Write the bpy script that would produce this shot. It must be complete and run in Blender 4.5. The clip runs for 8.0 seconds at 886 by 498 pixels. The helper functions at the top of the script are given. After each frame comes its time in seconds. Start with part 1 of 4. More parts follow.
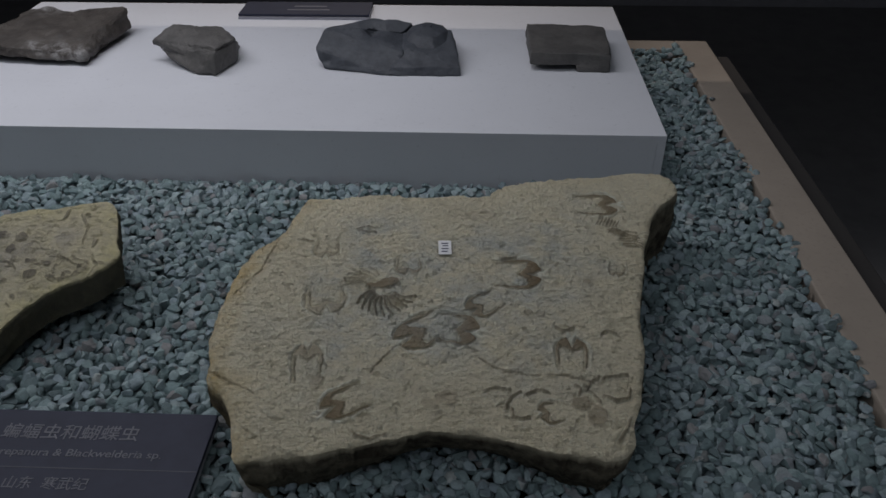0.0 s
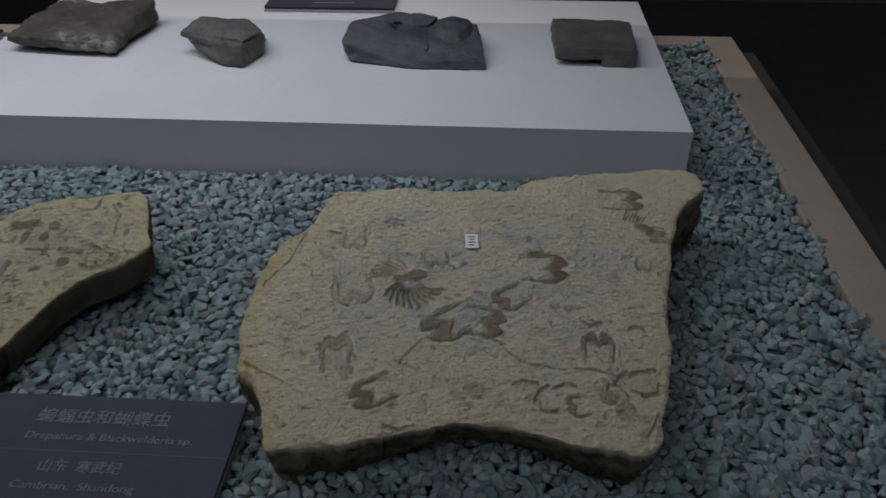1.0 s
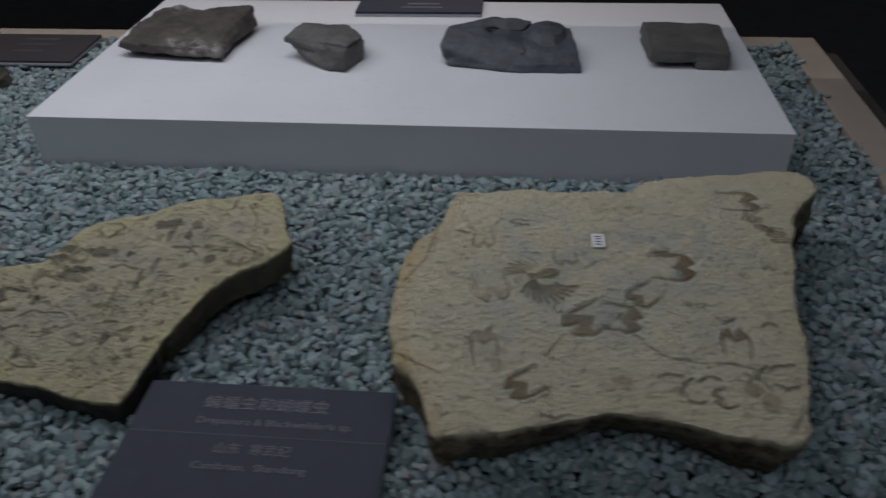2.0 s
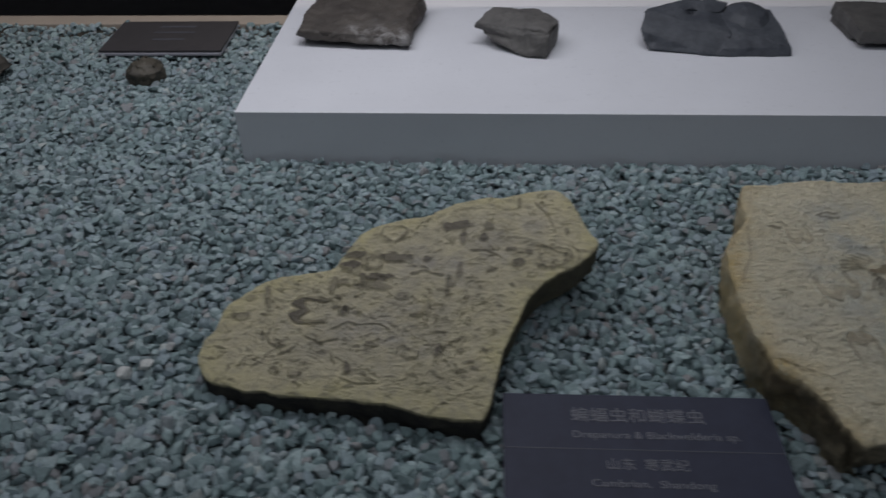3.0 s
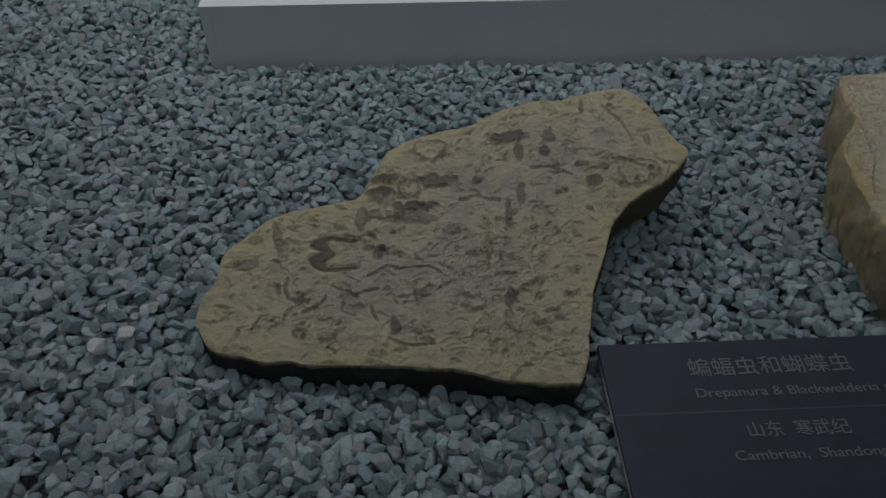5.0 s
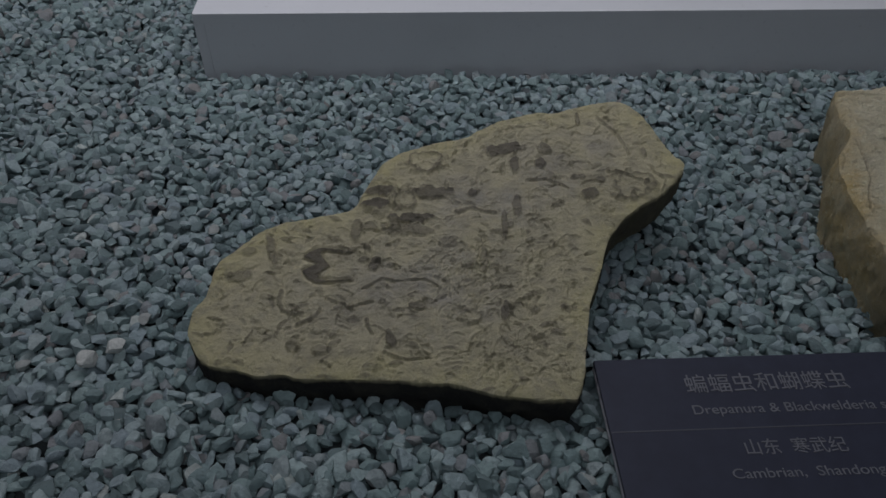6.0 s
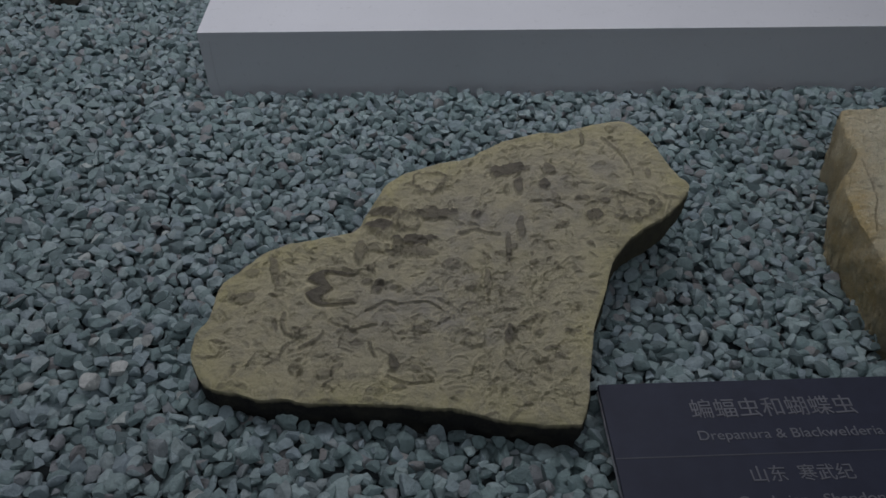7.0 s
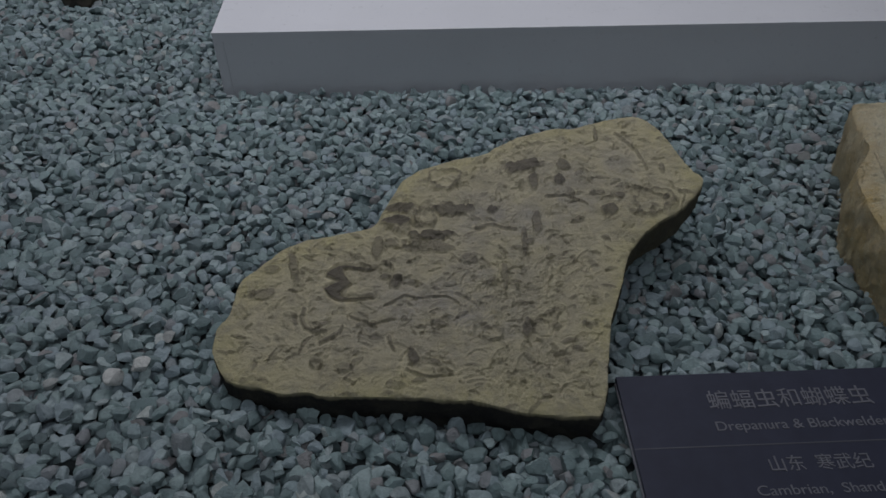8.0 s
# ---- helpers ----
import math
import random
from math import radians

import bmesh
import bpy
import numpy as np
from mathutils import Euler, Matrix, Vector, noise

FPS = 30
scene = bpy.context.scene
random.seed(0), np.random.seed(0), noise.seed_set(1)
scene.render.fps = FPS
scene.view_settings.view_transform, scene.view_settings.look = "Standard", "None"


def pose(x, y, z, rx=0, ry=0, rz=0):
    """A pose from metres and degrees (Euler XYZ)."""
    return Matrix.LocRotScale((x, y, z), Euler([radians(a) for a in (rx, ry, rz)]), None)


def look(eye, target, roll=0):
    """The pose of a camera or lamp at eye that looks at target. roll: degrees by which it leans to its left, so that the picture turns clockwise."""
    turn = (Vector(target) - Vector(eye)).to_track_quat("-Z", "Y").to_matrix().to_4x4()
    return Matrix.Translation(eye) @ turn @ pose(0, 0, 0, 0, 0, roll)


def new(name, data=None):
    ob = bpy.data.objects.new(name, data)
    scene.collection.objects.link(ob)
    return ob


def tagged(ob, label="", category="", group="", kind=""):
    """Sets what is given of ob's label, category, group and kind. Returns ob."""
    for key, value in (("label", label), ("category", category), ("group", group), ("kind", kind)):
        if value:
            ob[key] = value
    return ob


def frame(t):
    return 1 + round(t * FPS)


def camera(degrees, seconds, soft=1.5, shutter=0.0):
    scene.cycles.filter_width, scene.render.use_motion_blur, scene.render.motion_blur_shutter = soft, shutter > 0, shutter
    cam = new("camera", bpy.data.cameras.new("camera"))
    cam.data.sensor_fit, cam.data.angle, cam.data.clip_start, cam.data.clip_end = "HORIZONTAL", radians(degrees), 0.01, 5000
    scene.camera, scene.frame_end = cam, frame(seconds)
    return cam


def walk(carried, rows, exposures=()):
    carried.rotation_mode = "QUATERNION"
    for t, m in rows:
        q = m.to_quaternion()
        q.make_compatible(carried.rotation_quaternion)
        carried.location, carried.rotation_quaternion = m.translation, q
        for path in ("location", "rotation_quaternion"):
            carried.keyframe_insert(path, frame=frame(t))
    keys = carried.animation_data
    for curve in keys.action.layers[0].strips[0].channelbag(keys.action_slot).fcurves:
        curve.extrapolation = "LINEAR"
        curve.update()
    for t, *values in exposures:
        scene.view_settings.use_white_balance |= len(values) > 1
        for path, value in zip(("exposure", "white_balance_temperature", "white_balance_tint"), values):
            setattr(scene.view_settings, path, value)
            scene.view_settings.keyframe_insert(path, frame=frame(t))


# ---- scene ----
cam = camera(61.0, 8.0, soft=1.5, shutter=0.5)
PATH = [
    (0, (0.699, -0.744, 0.445), (0.619, 0.877, -0.724), -0.4),
    (0.5, (0.703, -0.74, 0.442), (0.624, 0.876, -0.735), -0.3),
    (1, (0.689, -0.748, 0.447), (0.57, 0.861, -0.735), -0.5),
    (1.2, (0.688, -0.756, 0.448), (0.541, 0.854, -0.73), -1.1),
    (2.3, (0.519, -0.782, 0.477), (0.318, 0.801, -0.729), -2.2),
    (2.5, (0.445, -0.778, 0.48), (0.256, 0.796, -0.74), -3.3),
    (2.7, (0.363, -0.777, 0.482), (0.238, 0.795, -0.748), -2.2),
    (3, (0.292, -0.768, 0.478), (0.183, 0.796, -0.764), -1.6),
    (3.5, (0.205, -0.758, 0.478), (0.148, 0.787, -0.791), -0.1),
    (4, (0.2, -0.744, 0.464), (0.162, 0.792, -0.816), -0.3),
    (4.5, (0.215, -0.7, 0.423), (0.16, 0.779, -0.923), -1.5),
    (5, (0.201, -0.662, 0.39), (0.256, 0.77, -1.006), -0.1),
    (6.5, (0.197, -0.653, 0.391), (0.28, 0.797, -0.984), 1.2),
    (7, (0.199, -0.648, 0.396), (0.267, 0.809, -0.973), 0.7),
    (7.5, (0.195, -0.654, 0.396), (0.257, 0.809, -0.966), 0.2),
    (8, (0.19, -0.654, 0.397), (0.247, 0.804, -0.971), 0.0),
]
walk(cam, [(t, look(eye, target, roll)) for t, eye, target, roll in PATH],
     [(0, 0.06), (1.2, 0.06), (2.5, 0.09), (3.5, 0.15), (4.2, 0.12), (4.6, 0.02), (5, -0.26), (6.5, -0.10), (7, -0.05), (8, -0.05)])

# ---- light ----
world = bpy.data.worlds.new("dim_room")
scene.world = world
world.use_nodes = True
world.node_tree.nodes["Background"].inputs[0].default_value = (0.55, 0.65, 0.8, 1)
world.node_tree.nodes["Background"].inputs[1].default_value = 0.017


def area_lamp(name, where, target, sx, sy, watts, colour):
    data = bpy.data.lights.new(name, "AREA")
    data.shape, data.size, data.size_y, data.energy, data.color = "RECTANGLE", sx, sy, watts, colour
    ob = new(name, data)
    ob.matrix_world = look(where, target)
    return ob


# LED panel in the lid of the case, a dim fill lamp added in front, and one warm gallery spot high behind the case
area_lamp("case_led_panel", (0.06, 0.08, 0.80), (0.06, 0.06, 0), 1.2, 0.16, 4.25, (0.94, 0.935, 1.0))
# Added fill: brightens the front faces, no ceiling lamp is known here
area_lamp("front_fill_light", (0.3, -1.7, 2.15), (0.3, -1.6, 0), 2.6, 1.4, 13.9, (0.85, 0.91, 1.0))
spot = bpy.data.lights.new("gallery_spot", "SPOT")
spot.energy, spot.color, spot.spot_size, spot.spot_blend, spot.shadow_soft_size = 36, (1.0, 0.87, 0.77), radians(75), 0.5, 0.03
new("gallery_spot", spot).matrix_world = look((0.35, 2.0, 1.80), (0.3, 0.4, 0))


# ---- materials ----
class Nodes:
    """A short hand for building one material's node tree."""

    def __init__(self, name, rough=0.8, metal=0.0, spec=0.5):
        self.mat = bpy.data.materials.new(name)
        self.mat.use_nodes = True
        self.tree = self.mat.node_tree
        self.shader = self.tree.nodes["Principled BSDF"]
        self.shader.inputs["Roughness"].default_value = rough
        self.shader.inputs["Metallic"].default_value = metal
        self.shader.inputs["Specular IOR Level"].default_value = spec
        self.where = None

    def node(self, kind, **values):
        n = self.tree.nodes.new(kind)
        for key, value in values.items():
            n.inputs[key].default_value = value
        return n

    def link(self, a, b):
        self.tree.links.new(a, b)

    def coords(self):
        if self.where is None:
            self.where = self.tree.nodes.new("ShaderNodeTexCoord").outputs["Object"]
        return self.where

    def noise(self, scale, detail=4.0, rough=0.6, warp=0.0):
        n = self.node("ShaderNodeTexNoise", Scale=scale, Detail=detail, Roughness=rough, Distortion=warp)
        self.link(self.coords(), n.inputs["Vector"])
        return n.outputs["Fac"]

    def ramp(self, fac, stops):
        n = self.tree.nodes.new("ShaderNodeValToRGB")
        while len(n.color_ramp.elements) < len(stops):
            n.color_ramp.elements.new(0.5)
        for e, (at, c) in zip(n.color_ramp.elements, stops):
            e.position, e.color = at, (*c, 1) if len(c) == 3 else c
        self.link(fac, n.inputs["Fac"])
        return n.outputs["Color"]

    def step(self, fac, a, b, lo=0.0, hi=1.0):
        n = self.node("ShaderNodeMapRange")
        for k, v in zip((1, 2, 3, 4), (a, b, lo, hi)):
            n.inputs[k].default_value = v
        self.link(fac, n.inputs[0])
        return n.outputs[0]

    def mix(self, fac, a, b, how="MIX"):
        n = self.tree.nodes.new("ShaderNodeMix")
        n.data_type, n.blend_type = "RGBA", how
        for value, socket in ((fac, n.inputs["Factor"]), (a, n.inputs["A"]), (b, n.inputs["B"])):
            sock = [i for i in n.inputs if i.name == socket.name and i.type == ("VALUE" if socket.name == "Factor" else "RGBA")][0]
            if isinstance(value, (int, float)):
                sock.default_value = value
            elif isinstance(value, tuple):
                sock.default_value = (*value, 1)
            else:
                self.link(value, sock)
        return [o for o in n.outputs if o.type == "RGBA"][0]

    def attribute(self, name):
        n = self.tree.nodes.new("ShaderNodeAttribute")
        n.attribute_name = name
        return n.outputs["Fac"]

    def times(self, a, b, how="MULTIPLY"):
        n = self.tree.nodes.new("ShaderNodeMath")
        n.operation = how
        for value, sock in ((a, n.inputs[0]), (b, n.inputs[1])):
            if isinstance(value, (int, float)):
                sock.default_value = value
            else:
                self.link(value, sock)
        return n.outputs[0]

    def bump(self, fac, strength, distance):
        n = self.node("ShaderNodeBump", Strength=strength, Distance=distance)
        self.link(fac, n.inputs["Height"])
        if self.shader.inputs["Normal"].links:
            self.link(self.shader.inputs["Normal"].links[0].from_socket, n.inputs["Normal"])
        self.link(n.outputs["Normal"], self.shader.inputs["Normal"])

    def colour(self, c):
        if isinstance(c, tuple):
            self.shader.inputs["Base Color"].default_value = (*c, 1)
        else:
            self.link(c, self.shader.inputs["Base Color"])
        return self


def paint_material(name, colour, rough=0.55):
    n = Nodes(name, rough)
    base = n.mix(n.step(n.noise(7, 5), 0.35, 0.75), colour, tuple(c * 0.93 for c in colour))
    n.colour(n.mix(n.step(n.noise(160, 2), 0.62, 0.8), base, tuple(c * 0.86 for c in colour)))
    n.bump(n.noise(420, 2), 0.08, 0.001)
    return n.mat


def gravel_material(name, tones):
    n = Nodes(name, 0.82, spec=0.35)
    geo = n.tree.nodes.new("ShaderNodeNewGeometry")
    base = n.ramp(geo.outputs["Random Per Island"], tones)
    base = n.mix(n.step(n.noise(260, 4, 0.7), 0.3, 0.75), base, n.mix(0.5, base, (0.13, 0.16, 0.16)))
    base = n.mix(n.step(n.noise(6, 3), 0.4, 0.7, 0.0, 0.35), base, n.mix(1.0, base, (0.86, 0.97, 0.95), "MULTIPLY"))
    n.colour(base)
    n.bump(n.noise(330, 5, 0.7), 0.9, 0.0028)
    n.bump(n.noise(1100, 3), 0.3, 0.0005)
    return n.mat


def slab_material(name, face, rim, mark, patch, side, pepper=1.0, even=0.55, blotch=0.12):
    """Limestone with fossil marks: the mark, rim and patch come from the mesh's own attributes."""
    n = Nodes(name, 0.9, spec=0.25)
    base = n.mix(n.step(n.noise(22, 5, 0.65), 0.32, 0.7), face, tuple(c * 0.87 for c in face))
    base = n.mix(n.times(n.attribute("patch"), n.step(n.noise(26, 5, 0.65), 0.38, 0.62)), base, patch)
    base = n.mix(n.times(n.attribute("rim"), n.step(n.noise(45, 4), 0.2, 0.6)), base, rim)
    base = n.mix(n.step(n.noise(300, 4, 0.75), 0.5, 0.66, 0.0, 0.30 * pepper), base, tuple(c * 0.45 for c in face))
    base = n.mix(n.step(n.noise(260, 3, 0.7, 0.4), 0.56, 0.7, 0.0, 0.55 * pepper), base, tuple(min(1, c * 1.3) for c in face))
    base = n.mix(n.step(n.noise(75, 6, 0.72, 0.5), 0.46, 0.62, 0.0, blotch), base, tuple(c * k for c, k in zip(face, (0.62, 0.62, 0.70))))
    # Broken sides turn darker: dark rock, plus shade put into the colour
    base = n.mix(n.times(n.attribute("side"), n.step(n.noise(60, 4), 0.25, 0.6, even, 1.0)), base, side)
    # Pale chiselled rims round the fossils, also rim light put into the colour
    base = n.mix(n.times(n.attribute("pale"), n.step(n.noise(200, 3), 0.3, 0.6, 0.3, 1.0)), base, tuple(min(0.9, c * 1.28) for c in face))
    base = n.mix(n.times(n.attribute("mark"), n.step(n.noise(150, 4), 0.2, 0.7, 0.85, 1.0)), base, mark)
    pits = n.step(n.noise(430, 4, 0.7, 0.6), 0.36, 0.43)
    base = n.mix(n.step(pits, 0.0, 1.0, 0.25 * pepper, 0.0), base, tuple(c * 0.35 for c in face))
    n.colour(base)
    n.bump(pits, 0.9 * pepper, 0.0014)
    n.bump(n.noise(230, 6, 0.8), 1.0, 0.0005 + 0.0043 * pepper)
    n.bump(n.noise(700, 4, 0.75), 0.9, 0.0010 + 0.0012 * pepper)
    return n.mat


def rock_material(name, dark, light, pale=(0.42, 0.42, 0.40), worn=0.74):
    n = Nodes(name, 0.58, spec=0.45)
    base = n.mix(n.step(n.noise(30, 6, 0.65), 0.32, 0.7), dark, light)
    base = n.mix(n.step(n.noise(190, 4, 0.7), 0.5, 0.8, 0.0, 0.6), base, tuple(c * 0.55 for c in dark))
    base = n.mix(n.step(n.noise(17, 5, 0.7, 0.3), worn, worn + 0.07), base, pale)
    base = n.mix(n.times(n.attribute("worn"), n.step(n.noise(75, 5, 0.75, 0.5), 0.42, 0.58)), base, pale)
    n.colour(base)
    n.bump(n.noise(110, 6, 0.7), 0.6, 0.002)
    n.bump(n.noise(600, 3), 0.3, 0.0006)
    return n.mat


def plain_material(name, colour, rough=0.5, spec=0.5, grain=90.0):
    n = Nodes(name, rough, spec=spec)
    n.colour(n.mix(n.step(n.noise(grain, 4), 0.35, 0.7), colour, tuple(c * 0.82 for c in colour)))
    return n.mat


def board_material(name, colour):
    n = Nodes(name, 0.6)
    base = n.mix(n.step(n.noise(14, 5), 0.35, 0.7), colour, tuple(c * 0.86 for c in colour))
    n.colour(n.mix(n.step(n.noise(230, 3), 0.55, 0.8), base, tuple(c * 0.8 for c in colour)))
    n.bump(n.noise(300, 3), 0.12, 0.001)
    return n.mat


TEAL = [(0.0, (0.144, 0.192, 0.203)), (0.25, (0.252, 0.341, 0.351)), (0.45, (0.348, 0.446, 0.449)), (0.62, (0.324, 0.397, 0.443)), (0.86, (0.456, 0.558, 0.566)),
        (0.93, (0.300, 0.310, 0.332)), (0.975, (0.336, 0.316, 0.314)), (1.0, (0.576, 0.632, 0.615))]
MAT_WHITE = paint_material("white_paint", (0.66, 0.672, 0.71))
MAT_GRAVEL = gravel_material("teal_gravel", TEAL)
MAT_PALE_PEBBLE = gravel_material("pale_pebble", [(0.0, (0.70, 0.71, 0.69)), (1.0, (0.76, 0.76, 0.74))])
MAT_BED = plain_material("gravel_dust", (0.09, 0.105, 0.11), 0.95, 0.1, 300)
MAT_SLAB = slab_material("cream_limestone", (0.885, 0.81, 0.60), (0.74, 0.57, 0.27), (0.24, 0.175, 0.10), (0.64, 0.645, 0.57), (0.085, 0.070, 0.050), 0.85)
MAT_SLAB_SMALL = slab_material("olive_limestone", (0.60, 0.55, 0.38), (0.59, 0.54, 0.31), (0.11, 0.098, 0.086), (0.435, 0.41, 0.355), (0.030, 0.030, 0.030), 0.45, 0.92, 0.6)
MAT_ROCK = rock_material("grey_shale", (0.068, 0.066, 0.064), (0.135, 0.129, 0.122))
MAT_ROCK_PALE = rock_material("worn_grey_shale", (0.046, 0.040, 0.036), (0.098, 0.086, 0.075), (0.30, 0.295, 0.29), 0.82)
MAT_ROCK_BLUE = rock_material("blue_black_shale", (0.036, 0.041, 0.052), (0.082, 0.090, 0.104), (0.22, 0.23, 0.25), 0.82)
MAT_ROCK_BLACK = rock_material("black_shale", (0.035, 0.033, 0.03), (0.09, 0.08, 0.065))
MAT_NODULE = rock_material("brown_nodule", (0.035, 0.032, 0.027), (0.10, 0.088, 0.065))
MAT_PLAQUE = plain_material("navy_acrylic", (0.036, 0.040, 0.063), 0.55, 0.2, 60)
# The navy acrylic again, greyed so its colour holds the reflection
MAT_PLAQUE_GREY = plain_material("greyed_navy_acrylic", (0.050, 0.047, 0.050), 0.5, 0.3, 60)
MAT_PLAQUE_EDGE = plain_material("grey_acrylic_edge", (0.30, 0.30, 0.34), 0.3)
MAT_PRINT = plain_material("grey_print", (0.14, 0.143, 0.165), 0.6)
MAT_RULE = plain_material("faint_rule", (0.065, 0.068, 0.085), 0.6)
MAT_BOARD = board_material("beige_board", (0.38, 0.325, 0.27))
MAT_BLACK = plain_material("dark_wall", (0.42, 0.42, 0.45), 0.9, 0.1, 8)
MAT_CASE = plain_material("black_case", (0.12, 0.12, 0.13), 0.8, 0.2, 10)
MAT_FLOOR = plain_material("dark_floor", (0.27, 0.265, 0.265), 0.6, 0.3, 12)
MAT_PAPER = plain_material("sticker_paper", (0.78, 0.78, 0.78), 0.7)
MAT_INK = plain_material("sticker_ink", (0.05, 0.05, 0.10), 0.6)
MAT_LEDGE = board_material("dark_brown_board", (0.050, 0.046, 0.044))


# ---- building helpers ----
def mesh_object(name, mesh, material, parent=None, label=""):
    mesh.materials.append(material)
    ob = new(name, mesh)
    if parent is not None:
        ob.parent = parent
    return tagged(ob, label)


def part(name, bm, material, parent=None, label="", smooth=False):
    mesh = bpy.data.meshes.new(name)
    bm.to_mesh(mesh)
    bm.free()
    if smooth:
        mesh.shade_smooth()
    return mesh_object(name, mesh, material, parent, label)


def box_bm(lo, hi, bevel=0.0):
    bm = bmesh.new()
    bmesh.ops.create_cube(bm, size=1.0)
    lo, hi = Vector(lo), Vector(hi)
    for v in bm.verts:
        v.co = Vector((lo[i] + (v.co[i] + 0.5) * (hi[i] - lo[i]) for i in range(3)))
    if bevel:
        bmesh.ops.bevel(bm, geom=bm.edges[:], offset=bevel, segments=2, affect="EDGES", profile=0.6)
    return bm


def lattice(xy, seed):
    """Smooth value noise in the plane, between -1 and 1."""
    i = np.floor(xy).astype(np.int64)
    f = xy - i
    f = f * f * (3 - 2 * f)

    def grid(dx, dy):
        h = ((i[:, 0] + dx) * 374761393 + (i[:, 1] + dy) * 668265263 + seed * 982451653) & 0x7FFFFFFF
        h = ((h ^ (h >> 13)) * 1274126177) & 0x7FFFFFFF
        return ((h ^ (h >> 16)) % 65536) / 32768.0 - 1
    a = grid(0, 0) * (1 - f[:, 0]) + grid(1, 0) * f[:, 0]
    b = grid(0, 1) * (1 - f[:, 0]) + grid(1, 1) * f[:, 0]
    return a * (1 - f[:, 1]) + b * f[:, 1]


def fractal(xy, scale, octaves, seed, gain=0.55):
    total, weight = np.zeros(len(xy)), 1.0
    for k in range(octaves):
        total += weight * lattice(xy * scale * 2.03**k + 17.3 * k, seed + k)
        weight *= gain
    return total


def rounded_outline(corners, step, wobble, seed):
    """A closed outline through the corners, evenly spaced, slightly softened and chipped."""
    p = np.array(corners, float)
    fine = []
    for a, b in zip(p, np.roll(p, -1, 0)):
        n = max(2, int(np.linalg.norm(b - a) / step))
        fine += [a + (b - a) * k / n for k in range(n)]
    q = np.array(fine)
    q = 0.25 * np.roll(q, 1, 0) + 0.5 * q + 0.25 * np.roll(q, -1, 0)
    along = np.roll(q, -1, 0) - np.roll(q, 1, 0)
    out = np.stack([along[:, 1], -along[:, 0]], 1) / np.linalg.norm(along, axis=1)[:, None]
    return q + out * (wobble * fractal(q, 45.0, 4, seed))[:, None]


def inside(xy, outline):
    hit = np.zeros(len(xy), bool)
    for (x0, y0), (x1, y1) in zip(outline, np.roll(outline, -1, 0)):
        if y0 != y1:
            hit ^= ((xy[:, 1] >= y0) != (xy[:, 1] >= y1)) & (xy[:, 0] < (x1 - x0) * (xy[:, 1] - y0) / (y1 - y0) + x0)
    return hit


def nearest(xy, outline):
    """The distance to an outline and the nearest point on it."""
    best, spot_at = np.full(len(xy), 1e9), np.zeros_like(xy)
    for a, b in zip(outline, np.roll(outline, -1, 0)):
        d = b - a
        k = np.clip(((xy - a) @ d) / (d @ d + 1e-12), 0, 1)
        at = a + k[:, None] * d
        far = np.linalg.norm(xy - at, axis=1)
        closer = far < best
        best[closer], spot_at[closer] = far[closer], at[closer]
    return best, spot_at


